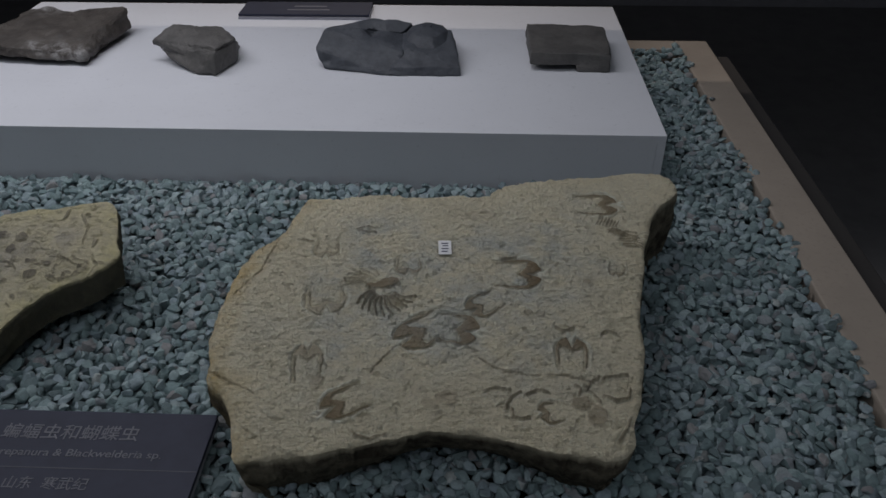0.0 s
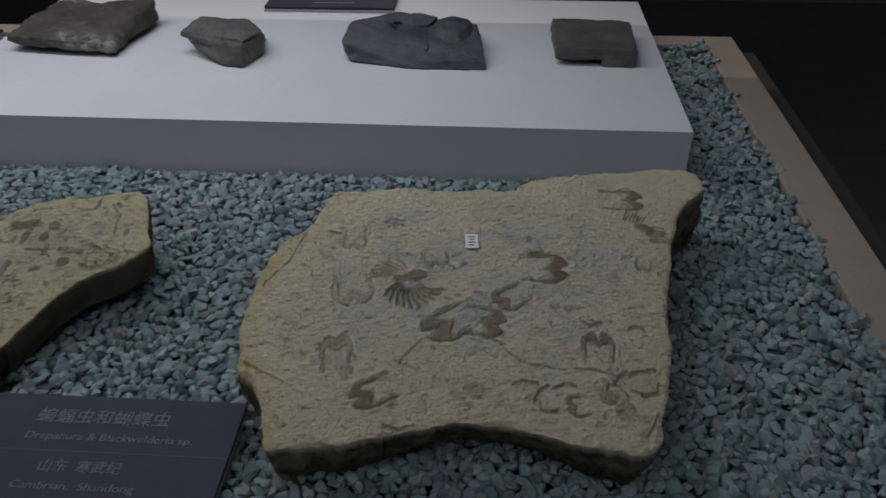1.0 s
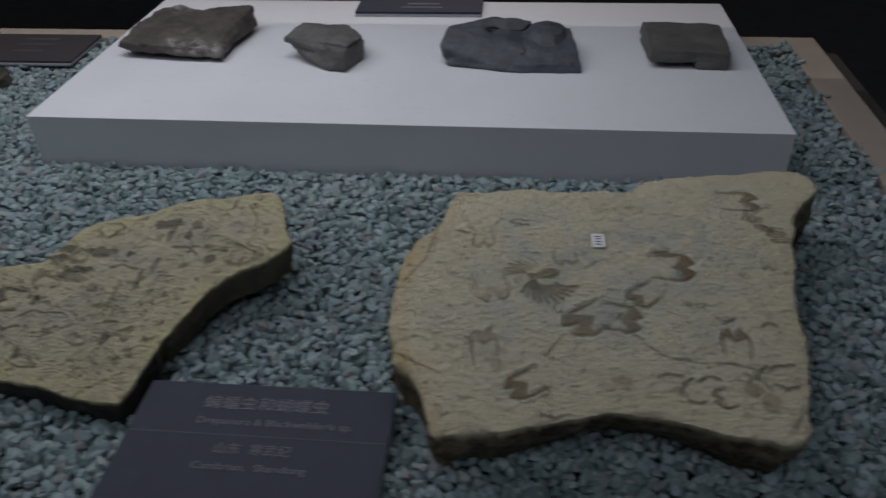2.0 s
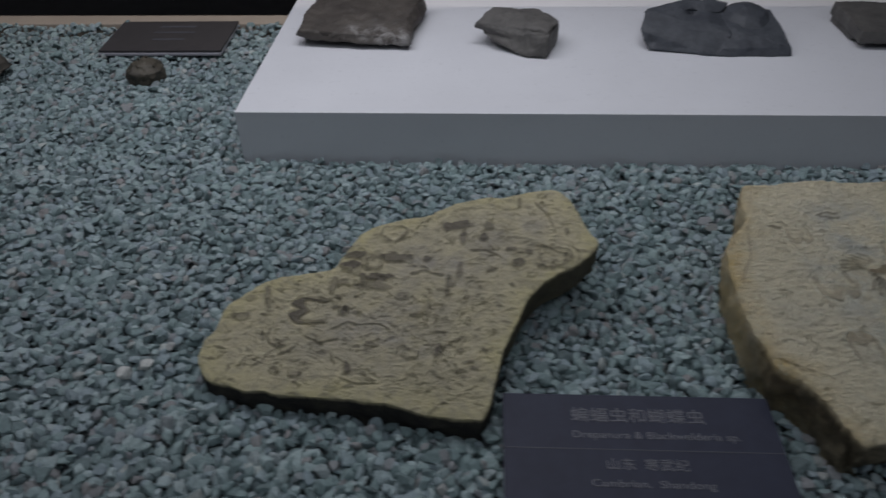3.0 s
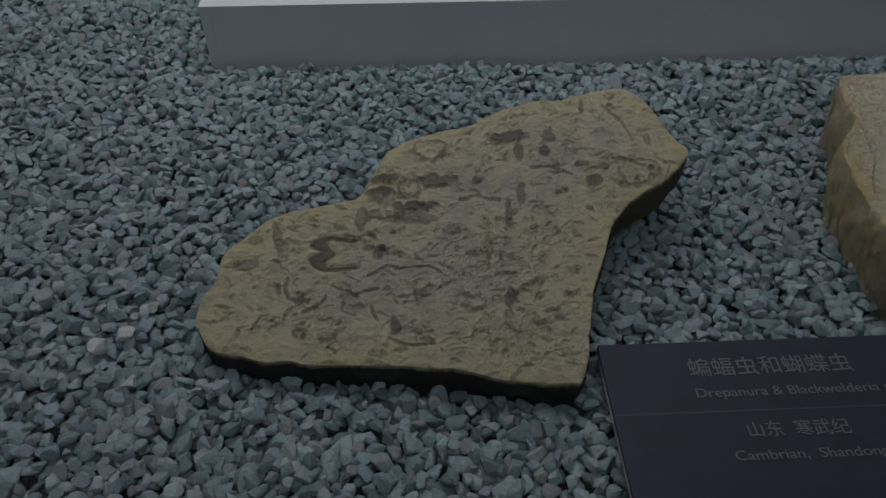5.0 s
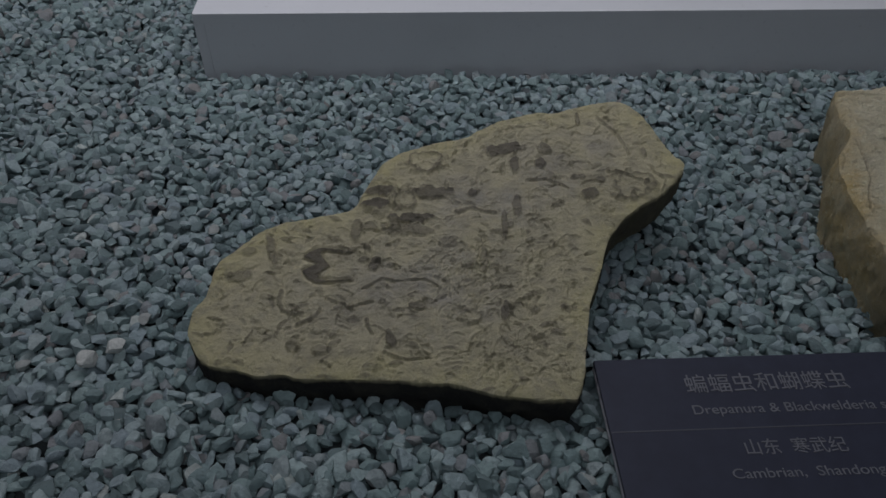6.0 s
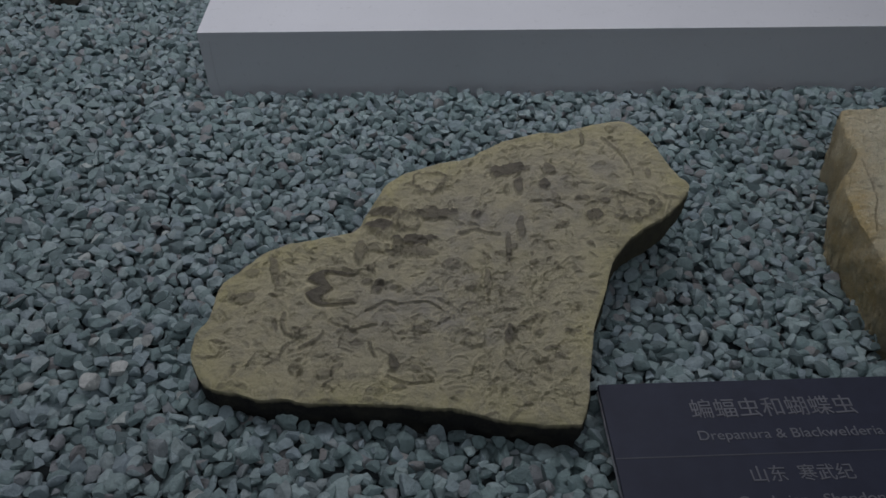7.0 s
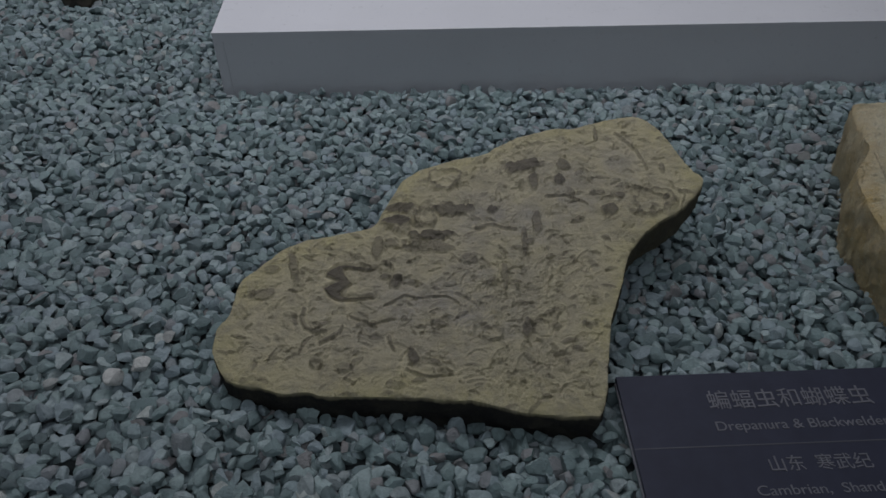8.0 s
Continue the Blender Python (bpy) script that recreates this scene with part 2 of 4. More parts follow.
class Relief:
    """Heights and marks that are carved into a slab's face."""

    def __init__(self, xy):
        self.xy, self.height, self.mark, self.pale = xy, np.zeros(len(xy)), np.zeros(len(xy)), np.zeros(len(xy))

    def stroke(self, pts, width, height, mark, taper=1.0):
        pts = np.array(pts, float)
        lo, hi = pts.min(0) - 3 * width, pts.max(0) + 3 * width
        near = np.where(((self.xy > lo) & (self.xy < hi)).all(1))[0]
        if not len(near):
            return
        p, best, at = self.xy[near], np.full(len(near), 1e9), np.zeros(len(near))
        for k, (a, b) in enumerate(zip(pts[:-1], pts[1:])):
            d = b - a
            s = np.clip(((p - a) @ d) / (d @ d + 1e-12), 0, 1)
            far = np.linalg.norm(p - a - s[:, None] * d, axis=1)
            closer = far < best
            best[closer], at[closer] = far[closer], (k + s[closer]) / (len(pts) - 1)
        r = best / (width * (1 - (1 - taper) * at))
        self.height[near] += height * np.exp(-r**2) - 0.45 * height * np.exp(-(r - 1.7) ** 2 * 2.5)
        self.pale[near] = np.maximum(self.pale[near], (0.5 if height > 0 else 0) * np.exp(-((r - 1.9) / 0.5) ** 2))
        self.mark[near] = np.maximum(self.mark[near], mark * np.clip((1.25 - r) * 2.5, 0, 1))

    def blob(self, at, rx, ry, turn, height, mark, hollow=False):
        c, s = math.cos(turn), math.sin(turn)
        d = self.xy - at
        near = np.where((np.abs(d) < 2.2 * max(rx, ry)).all(1))[0]
        d = d[near]
        r = np.hypot((d[:, 0] * c + d[:, 1] * s) / rx, (d[:, 1] * c - d[:, 0] * s) / ry) + 0.28 * fractal(self.xy[near], 190.0, 3, 71)
        self.height[near] += height * (np.exp(-((r - 1) * 3.8) ** 2) if hollow else np.clip((1.15 - r) * 4, 0, 1) * (1 - 0.4 * np.clip(1 - r, 0, 1))) - 0.5 * abs(height) * np.exp(-((r - 1.35) * 5) ** 2)
        self.mark[near] = np.maximum(self.mark[near], mark * (np.clip(1.2 - 5 * abs(r - 1), 0, 1) if hollow else np.clip((1.15 - r) * 4, 0, 1)))

    def tail(self, at, length, width, turn, mark, body=0.35):
        """A tail shield: a crescent with two long spines and a notched body with a toothed inner edge. turn is where the spines point."""
        c, s = math.cos(turn), math.sin(turn)
        d = self.xy - at
        near = np.where((np.abs(d) < 1.4 * max(length, width)).all(1))[0]
        v = (d[near, 0] * c + d[near, 1] * s) / length
        u = (d[near, 1] * c - d[near, 0] * s) / (width / 2)
        wob = 0.035 * fractal(self.xy[near], 170.0, 2, 61)
        low = np.clip((0.42 - v) / 0.42, 0, None)
        half = np.where(v < 0.42, np.sqrt(np.clip(1 - low**2, 0, 1)), 1 - 0.40 * np.clip(v - 0.42, 0, 1) ** 1.3)
        bone = 0.27 * np.clip(1 - v, 0, 1) ** 0.7
        outer = np.maximum(np.abs(u) - half, np.maximum(v - 1, -v) * 2)
        teeth = 0.85 * body * (1 + 0.6 * np.clip(1 - np.abs(u) / 0.55, 0, 1)) + 0.07 * np.abs(((u * 6) % 1) - 0.5)
        inner = np.minimum((half - bone) - np.abs(u), (v - teeth) * 1.6)
        notch = 0.32 * (1 - np.abs(u - 0.03) / 0.36) - v
        edge = np.maximum(np.maximum(outer, inner), notch) + wob
        full = np.clip(0.6 - edge * 16, 0, 1)
        clear = 1 - np.clip(1.2 - 6 * outer, 0, 1) * np.clip(1.6 - 1.2 * v, 0, 1)
        self.height[near] *= 0.15 + 0.85 * clear
        self.mark[near] *= clear
        self.height[near] += 0.0007 * full - 0.0016 * np.exp(-((edge - 0.05) / 0.05) ** 2) + 0.0009 * np.exp(-((edge - 0.22) / 0.09) ** 2) * (outer > inner) + 0.0005 * np.clip(inner * 6, 0, 1) * (outer < 0) * fractal(self.xy[near], 420.0, 2, 63)
        self.pale[near] = np.maximum(self.pale[near], np.exp(-((edge - 0.20) / 0.10) ** 2) * (outer > inner) * np.clip(1.3 - v, 0, 1) * (0.55 + 0.45 * mark))
        self.mark[near] = np.maximum(self.mark[near], mark * full * (0.75 + 0.25 * np.clip(1.2 - v * 1.6, 0, 1)) )

    def flake(self, at, length, width, turn, height, mark):
        """A small shell fragment, pointed at both ends and slightly bent."""
        d = self.xy - at
        near = np.where((np.abs(d) < length).all(1))[0]
        c, s = math.cos(turn), math.sin(turn)
        u = (d[near, 0] * c + d[near, 1] * s) / (length / 2)
        v = (d[near, 1] * c - d[near, 0] * s) / (width / 2) + 0.5 * u * u - 0.2
        r = np.abs(v) / np.maximum(1 - u * u, 0.02) + 10 * np.maximum(np.abs(u) - 1, 0)
        full = np.clip((1.2 - r) * 2.2, 0, 1)
        self.height[near] += height * (full - 0.8 * np.exp(-((r - 1.5) / 0.4) ** 2))
        # Painted rim light: only the flake's far edge is made paler
        self.pale[near] = np.maximum(self.pale[near], 0.45 * np.exp(-((r - 1.6) / 0.35) ** 2) * (v > 0))
        self.mark[near] = np.maximum(self.mark[near], mark * full)

    def arc(self, at, size, turn, bend, mark, width=0.09, height=0.0012):
        a = np.linspace(-bend, bend, 7)
        pts = np.stack([np.sin(a), np.cos(a) - 1], 1) * size / (2 * math.sin(min(bend, 1.5)))
        c, s = math.cos(turn), math.sin(turn)
        self.stroke(pts @ np.array([[c, s], [-s, c]]) + np.array(at), width * size, height, mark, 0.6)


def slab(name, outline, top, foot, inset, carve, material, label, pitch=0.002, rim_side=None, seed=1, chip=1.0, grain=1.0, dark_side=lambda xy: np.ones(len(xy))):
    """A broken rock plate. top and foot give z from x, y; inset tells how far the foot draws in under each edge point."""
    lo, hi = outline.min(0) - 2 * pitch, outline.max(0) + 2 * pitch
    nx, ny = (int((hi[i] - lo[i]) / pitch) + 1 for i in (0, 1))
    gx, gy = np.meshgrid(np.arange(nx), np.arange(ny))
    xy = np.stack([lo[0] + gx.ravel() * pitch, lo[1] + gy.ravel() * pitch], 1)
    ins = inside(xy, outline)
    far, at = nearest(xy, outline)
    snap = (far < 0.75 * pitch) | (~ins & (far < 1.0 * pitch))
    xy = np.where(snap[:, None], at, xy)
    ok = (ins | snap).reshape(ny, nx)
    cell = ok[:-1, :-1] & ok[1:, :-1] & ok[:-1, 1:] & ok[1:, 1:]
    centre = np.stack([lo[0] + (gx[:-1, :-1] + 0.5).ravel() * pitch, lo[1] + (gy[:-1, :-1] + 0.5).ravel() * pitch], 1)
    cell &= (inside(centre, outline)).reshape(ny - 1, nx - 1)
    idx = np.arange(nx * ny).reshape(ny, nx)
    quads = np.stack([idx[:-1, :-1][cell], idx[:-1, 1:][cell], idx[1:, 1:][cell], idx[1:, :-1][cell]], 1)
    used, flat = np.unique(quads, return_inverse=True)
    quads, xy, far = flat.reshape(-1, 4), xy[used], np.where(snap, 0, far)[used]
    relief = Relief(xy)
    carve(relief)
    calm = grain * (1 - 0.75 * np.clip(relief.mark, 0, 1))
    rough = 0.0014 * fractal(xy, 28.0, 3, seed) + 0.0005 * fractal(xy * (0.6, 1.25), 120.0, 2, seed + 9) + calm * 0.0006 * fractal(xy * (0.55, 1.3), 330.0, 2, seed + 5) + calm * 0.0005 * fractal(xy, 210.0, 2, seed + 6) * np.clip(0.5 + fractal(xy, 18.0, 2, seed + 7), 0, 1)
    round_off = -0.0022 * chip * np.clip(1 - far / 0.004, 0, 1) ** 2 * (1 + 0.6 * fractal(xy, 60.0, 2, seed + 3))
    z = top(xy) + rough + relief.height * np.clip(far / 0.008, 0, 1) + round_off
    # walk round the open edge
    edges = {}
    for q in quads.tolist():
        for a, b in zip(q, q[1:] + q[:1]):
            edges[(a, b)] = 1
    follow = {}
    for a, b in edges:
        if (b, a) not in edges:
            follow.setdefault(a, []).append(b)
    loops, left = [], dict(follow)
    while left:
        start = next(iter(left))
        loop, here = [start], left.pop(start)[0]
        while here != start and here in left:
            loop.append(here)
            here = left.pop(here)[0]
        loops.append(loop)
    loop = max(loops, key=len)
    ring = np.array(loop)
    for _ in range(4):
        for arr in (xy, z):
            arr[ring] = 0.25 * arr[np.roll(ring, 1)] + 0.5 * arr[ring] + 0.25 * arr[np.roll(ring, -1)]
    verts = np.c_[xy, z]
    edge = xy[ring]
    along = np.roll(edge, -3, 0) - np.roll(edge, 3, 0)
    out = np.stack([along[:, 1], -along[:, 0]], 1) / (np.linalg.norm(along, axis=1)[:, None] + 1e-9)
    for _ in range(6):
        out = (np.roll(out, 1, 0) + out + np.roll(out, -1, 0)) / 3
    zt, zf, pull = z[ring], foot(edge), inset(edge)
    layers, faces, levels = [], quads.tolist(), 9
    prev = ring.tolist()
    count = len(verts)
    for k in range(1, levels + 1):
        f = k / levels
        ledge = fractal(np.c_[edge @ (0.6, 0.8), np.full(len(edge), f * 0.05) + edge @ (0.5, -0.3)], 60.0, 4, seed + 21)
        chips = chip * (0.0016 * np.round(ledge * 2.5) / 2.5 * min(1, 3 * f) + 0.0012 * fractal(edge, 300.0, 2, seed + k))
        bulge = 0.0012 * math.sin(math.pi * min(1, f * 1.3))
        p = edge + out * (bulge + chips - pull * f**1.4)[:, None]
        layers.append(np.c_[p, zt + (zf - zt) * f])
        now = list(range(count, count + len(ring)))
        count += len(ring)
        faces += [[prev[i], now[i], now[(i + 1) % len(ring)], prev[(i + 1) % len(ring)]] for i in range(len(ring))]
        prev = now
    faces.append(prev[::-1])
    verts = np.concatenate([verts, *layers])
    n_side = len(verts) - len(z)
    mesh = bpy.data.meshes.new(name)
    mesh.from_pydata(verts.tolist(), [], faces)
    side_rim = np.tile(rim_side(edge) if rim_side else np.ones(len(edge)), levels)
    face_rim = np.clip(1 - far / 0.022 + 0.35 * fractal(xy, 40.0, 3, seed + 31), 0, 1) * (rim_side(xy) if rim_side else 1)
    face_patch = np.clip((far - 0.02) / 0.05 + 0.5 * fractal(xy, 16.0, 3, seed + 41), 0, 1)
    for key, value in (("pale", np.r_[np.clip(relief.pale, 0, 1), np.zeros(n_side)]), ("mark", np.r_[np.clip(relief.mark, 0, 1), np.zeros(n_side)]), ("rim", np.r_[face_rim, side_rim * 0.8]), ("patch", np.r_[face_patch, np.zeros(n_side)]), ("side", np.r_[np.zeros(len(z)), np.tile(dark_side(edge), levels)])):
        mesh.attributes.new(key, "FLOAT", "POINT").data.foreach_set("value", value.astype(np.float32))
    mesh.shade_smooth()
    mesh.set_sharp_from_angle(angle=radians(42))
    return mesh_object(name, mesh, material, None, label)


def hull_rock(name, hulls, material, label, rough=0.0022, seed=1, where=None, worn=(), pits=()):
    """A broken piece of rock: the hull of a few corners, worn and pitted."""
    bm = bmesh.new()
    for pts in hulls:
        fresh = [bm.verts.new(p) for p in pts]
        made = bmesh.ops.convex_hull(bm, input=fresh)
        bmesh.ops.delete(bm, geom=list({g for g in made["geom_interior"] + made["geom_unused"] if isinstance(g, bmesh.types.BMVert)}), context="VERTS")
    bmesh.ops.bevel(bm, geom=bm.edges[:], offset=0.0014, segments=2, affect="EDGES", profile=0.5)
    bmesh.ops.triangulate(bm, faces=bm.faces[:])
    for _ in range(5):
        long = [e for e in bm.edges if e.calc_length() > 0.0045]
        if not long or len(bm.faces) > 30000:
            break
        bmesh.ops.subdivide_edges(bm, edges=long, cuts=1, use_grid_fill=False)
        bmesh.ops.triangulate(bm, faces=[f for f in bm.faces if len(f.verts) > 3])
    bm.normal_update()
    shift = Vector((seed * 3.1, seed * 1.7, seed * 0.9))
    low = min(v.co.z for v in bm.verts)
    for v in bm.verts:
        q = v.co + shift
        layer = noise.noise(Vector((q.x * 12, q.y * 12, q.z * 130)))
        d = noise.fractal(q * 38, 0.8, 2.1, 4) * rough + layer * rough * 0.7 + noise.noise(q * 260) * rough * 0.25
        for x, y, z, r in pits:
            d -= 0.8 * r * math.exp(-((v.co - Vector((x, y, z))).length / r) ** 2)
        v.co += v.normal * d
        v.co.z = max(v.co.z, low)
    bm.verts.index_update()
    pale = [sum(math.exp(-((v.co - Vector((x, y, z))).length / r) ** 2) for x, y, z, r in worn) for v in bm.verts]
    ob = part(name, bm, material, None, label, smooth=True)
    ob.data.attributes.new("worn", "FLOAT", "POINT").data.foreach_set("value", np.clip(pale, 0, 1).astype(np.float32))
    if where is not None:
        ob.matrix_world = where
    return ob


def pebble_shapes(count, level, seed):
    rng = np.random.default_rng(seed)
    bm = bmesh.new()
    bmesh.ops.create_icosphere(bm, subdivisions=level, radius=1.0)
    bm.verts.ensure_lookup_table()
    base = np.array([v.co[:] for v in bm.verts])
    faces = np.array([[v.index for v in f.verts] for f in bm.faces])
    bm.free()
    shapes = []
    for _ in range(count):
        p = base.copy()
        for _ in range(rng.integers(8, 13)):
            nrm = rng.normal(size=3)
            nrm /= np.linalg.norm(nrm)
            reach = rng.uniform(0.42, 0.78)
            over = np.maximum(p @ nrm - reach, 0)
            p -= 0.96 * over[:, None] * nrm
        p *= np.array([1.0, rng.uniform(0.66, 0.95), rng.uniform(0.44, 0.74)])
        p += rng.normal(size=p.shape) * 0.005
        shapes.append(p / np.abs(p).max())
    return shapes, faces


def pebbles(name, places, sizes, material, level, seed, tilt=0.5, parent=None, label=""):
    """Many pebbles in one mesh: places (n, 3), sizes (n): half lengths."""
    rng = np.random.default_rng(seed)
    shapes, faces = pebble_shapes(28, level, seed)
    n, nv, nf = len(places), len(shapes[0]), len(faces)
    kind = rng.integers(0, len(shapes), n)
    p = np.array(shapes)[kind] * sizes[:, None, None]
    yaw, a, b = rng.uniform(0, 2 * np.pi, n), rng.normal(0, tilt, n), rng.normal(0, tilt * 0.8, n)

    def turn(p, i, j, angle):
        c, s = np.cos(angle)[:, None], np.sin(angle)[:, None]
        q = p.copy()
        q[:, :, i], q[:, :, j] = c * p[:, :, i] - s * p[:, :, j], s * p[:, :, i] + c * p[:, :, j]
        return q
    p = turn(turn(turn(p, 1, 2, a), 0, 2, b), 0, 1, yaw) + places[:, None, :]
    mesh = bpy.data.meshes.new(name)
    mesh.vertices.add(n * nv)
    mesh.vertices.foreach_set("co", p.reshape(-1).astype(np.float32))
    mesh.loops.add(n * nf * 3)
    mesh.polygons.add(n * nf)
    loops = (faces[None] + (np.arange(n) * nv)[:, None, None]).reshape(-1)
    mesh.loops.foreach_set("vertex_index", loops.astype(np.int32))
    mesh.polygons.foreach_set("loop_start", (np.arange(n * nf) * 3).astype(np.int32))
    mesh.update(calc_edges=True)
    mesh.shade_smooth()
    mesh.set_sharp_from_angle(angle=radians(30))
    return mesh_object(name, mesh, material, parent, label)


def text_part(body, height_m, centre, material, parent, name="lettering", squeeze=1.0, width=None, label=""):
    curve = bpy.data.curves.new(name, "FONT")
    curve.body, curve.extrude, curve.align_x, curve.align_y = body, 0.012, "CENTER", "CENTER"
    ob = new("draft", curve)
    bpy.context.view_layer.update()
    mesh = bpy.data.meshes.new_from_object(ob.evaluated_get(bpy.context.evaluated_depsgraph_get()))
    scale = width / ob.dimensions[0] if width else height_m
    bpy.data.objects.remove(ob)
    mesh.name = name
    mesh.transform(Matrix.Translation(centre) @ Matrix.Diagonal((scale * squeeze, scale if not width else height_m, 0.02, 1)))
    mesh.materials.clear()
    return mesh_object(name, mesh, material, parent, label)


def plaque(where, w, d, lines, label, stand_label="clear acrylic stand edge", face=None):
    """A dark acrylic label plate with a pale acrylic edge under it; origin at the middle of its front lower edge."""
    root = new("label_plaque")
    root.matrix_world = where
    part("plate", box_bm((-w / 2, 0, 0.004), (w / 2, d, 0.0075), 0.0006), face or MAT_PLAQUE, root)
    part("acrylic_base", box_bm((-w / 2, -0.003, 0.0), (w / 2, d - 0.001, 0.0035), 0.0005), MAT_PLAQUE_EDGE, root, stand_label)
    for y, x0, x1, h in lines:
        part("print_bar", box_bm((x0, y - h / 2, 0.0074), (x1, y + h / 2, 0.0078)), face and MAT_RULE or MAT_PRINT, root)
    return tagged(root, label, "label plaque", "label plaques")


# ---- the room and the case ----
FLOOR_Z = -0.88
tagged(part("floor", box_bm((-3.2, -3.2, FLOOR_Z - 0.05), (3.6, 3.4, FLOOR_Z)), MAT_FLOOR), "dark unlit gallery floor", "floor", kind="structure")
tagged(part("ceiling", box_bm((-3.2, -3.2, 2.2), (3.6, 3.4, 2.25)), MAT_BLACK), "dark unlit gallery ceiling", "ceiling", kind="structure")
for side, lo, hi in (("north", (-3.2, 3.4, FLOOR_Z), (3.6, 3.5, 2.2)), ("south", (-3.2, -3.3, FLOOR_Z), (3.6, -3.2, 2.2)),
                     ("east", (3.6, -3.3, FLOOR_Z), (3.7, 3.5, 2.2)), ("west", (-3.3, -3.3, FLOOR_Z), (-3.2, 3.5, 2.2))):
    tagged(part("wall_" + side, box_bm(lo, hi), MAT_BLACK), "dark unlit gallery wall", "wall", kind="structure")

CASE_X0, CASE_X1, CASE_Y0, CASE_Y1 = -1.05, 1.062, -0.56, 0.438
case = new("display_case")
case.location = (0, 0, 0)
part("cabinet", box_bm((CASE_X0 - 0.02, CASE_Y0 - 0.02, FLOOR_Z), (CASE_X1 + 0.034, CASE_Y1 + 0.02, -0.03)), MAT_CASE, case)
part("tray", box_bm((CASE_X0, CASE_Y0, -0.03), (CASE_X1, CASE_Y1, -0.012)), MAT_BED, case)
part("border_board", box_bm((1.012, CASE_Y0, -0.012), (1.062, CASE_Y1, 0.012), 0.002), MAT_BOARD, case, "beige border board")
part("border_board", box_bm((CASE_X0, 0.400, -0.012), (-0.001, CASE_Y1, 0.012), 0.002), MAT_BOARD, case, "beige border board")
part("border_board", box_bm((0.908, 0.400, -0.012), (1.0115, CASE_Y1, 0.012), 0.002), MAT_BOARD, case, "beige border board")
part("border_board", box_bm((CASE_X0, CASE_Y0, -0.012), (CASE_X0 + 0.04, 0.3975, 0.012), 0.002), MAT_BOARD, case, "beige border board")
part("border_board", box_bm((CASE_X0 + 0.0405, CASE_Y0, -0.012), (1.0115, CASE_Y0 + 0.035, 0.012), 0.002), MAT_BOARD, case, "beige border board")
part("outer_ledge", box_bm((1.067, CASE_Y0, -0.012), (1.090, CASE_Y1 - 0.035, 0.000), 0.002), MAT_LEDGE, case, "dark brown outer ledge")
# Unseen panel, added to cut the warm spot off along a straight edge
part("back_panel", box_bm((CASE_X0, CASE_Y1 + 0.006, 0.195), (CASE_X1, CASE_Y1 + 0.016, 0.82)), MAT_CASE, case)
part("lid", box_bm((CASE_X0, CASE_Y0 + 0.30, 0.825), (CASE_X1 + 0.02, CASE_Y1 + 0.02, 0.86)), MAT_CASE, case)
part("corner_post", box_bm((CASE_X0 - 0.016, CASE_Y1 + 0.0125, -0.03), (CASE_X0, CASE_Y1 + 0.0195, 0.825)), MAT_CASE, case)
tagged(case, "black museum display case with a beige inner border", "display case")

# ---- plinth ----
PL_W, PL_D, PL_H = 0.907, 0.434, 0.066
plinth = new("display_plinth")
part("top_panel", box_bm((0, 0, PL_H - 0.009), (PL_W, PL_D, PL_H), 0.0006), MAT_WHITE, plinth)
part("front_panel", box_bm((0.0095, 0.0001, -0.012), (PL_W - 0.0095, 0.009, PL_H - 0.0086)), MAT_WHITE, plinth)
part("back_panel", box_bm((0.0095, PL_D - 0.009, -0.012), (PL_W - 0.0095, PL_D - 0.0001, PL_H - 0.0086)), MAT_WHITE, plinth)
part("side_panel", box_bm((0.0001, 0.0001, -0.012), (0.0093, PL_D - 0.0001, PL_H - 0.0086)), MAT_WHITE, plinth)
part("side_panel", box_bm((PL_W - 0.0093, 0.0001, -0.012), (PL_W - 0.0001, PL_D - 0.0001, PL_H - 0.0086)), MAT_WHITE, plinth)
tagged(plinth, "low white painted plinth standing on the gravel", "plinth")

# ---- fossil slabs ----
BIG = rounded_outline([(0.540, -0.143), (0.597, -0.139), (0.661, -0.139), (0.709, -0.137), (0.719, -0.126), (0.736, -0.119), (0.768, -0.111), (0.807, -0.104), (0.845, -0.098),
                       (0.880, -0.097), (0.887, -0.108), (0.892, -0.130), (0.876, -0.148), (0.860, -0.168), (0.854, -0.188), (0.844, -0.224), (0.835, -0.267), (0.827, -0.306),
                       (0.825, -0.330), (0.821, -0.358), (0.814, -0.384), (0.809, -0.403), (0.803, -0.425), (0.797, -0.434), (0.784, -0.435), (0.771, -0.432), (0.759, -0.431),
                       (0.739, -0.425), (0.722, -0.421), (0.700, -0.415), (0.678, -0.414), (0.656, -0.418), (0.634, -0.423), (0.617, -0.427), (0.607, -0.432), (0.586, -0.436),
                       (0.565, -0.439), (0.548, -0.442), (0.545, -0.432), (0.541, -0.414), (0.538, -0.402), (0.525, -0.385), (0.511, -0.370), (0.505, -0.348), (0.502, -0.321),
                       (0.500, -0.299), (0.500, -0.265), (0.506, -0.243), (0.510, -0.224), (0.523, -0.213), (0.531, -0.195), (0.534, -0.173)], 0.003, 0.0016, 3)[::-1]
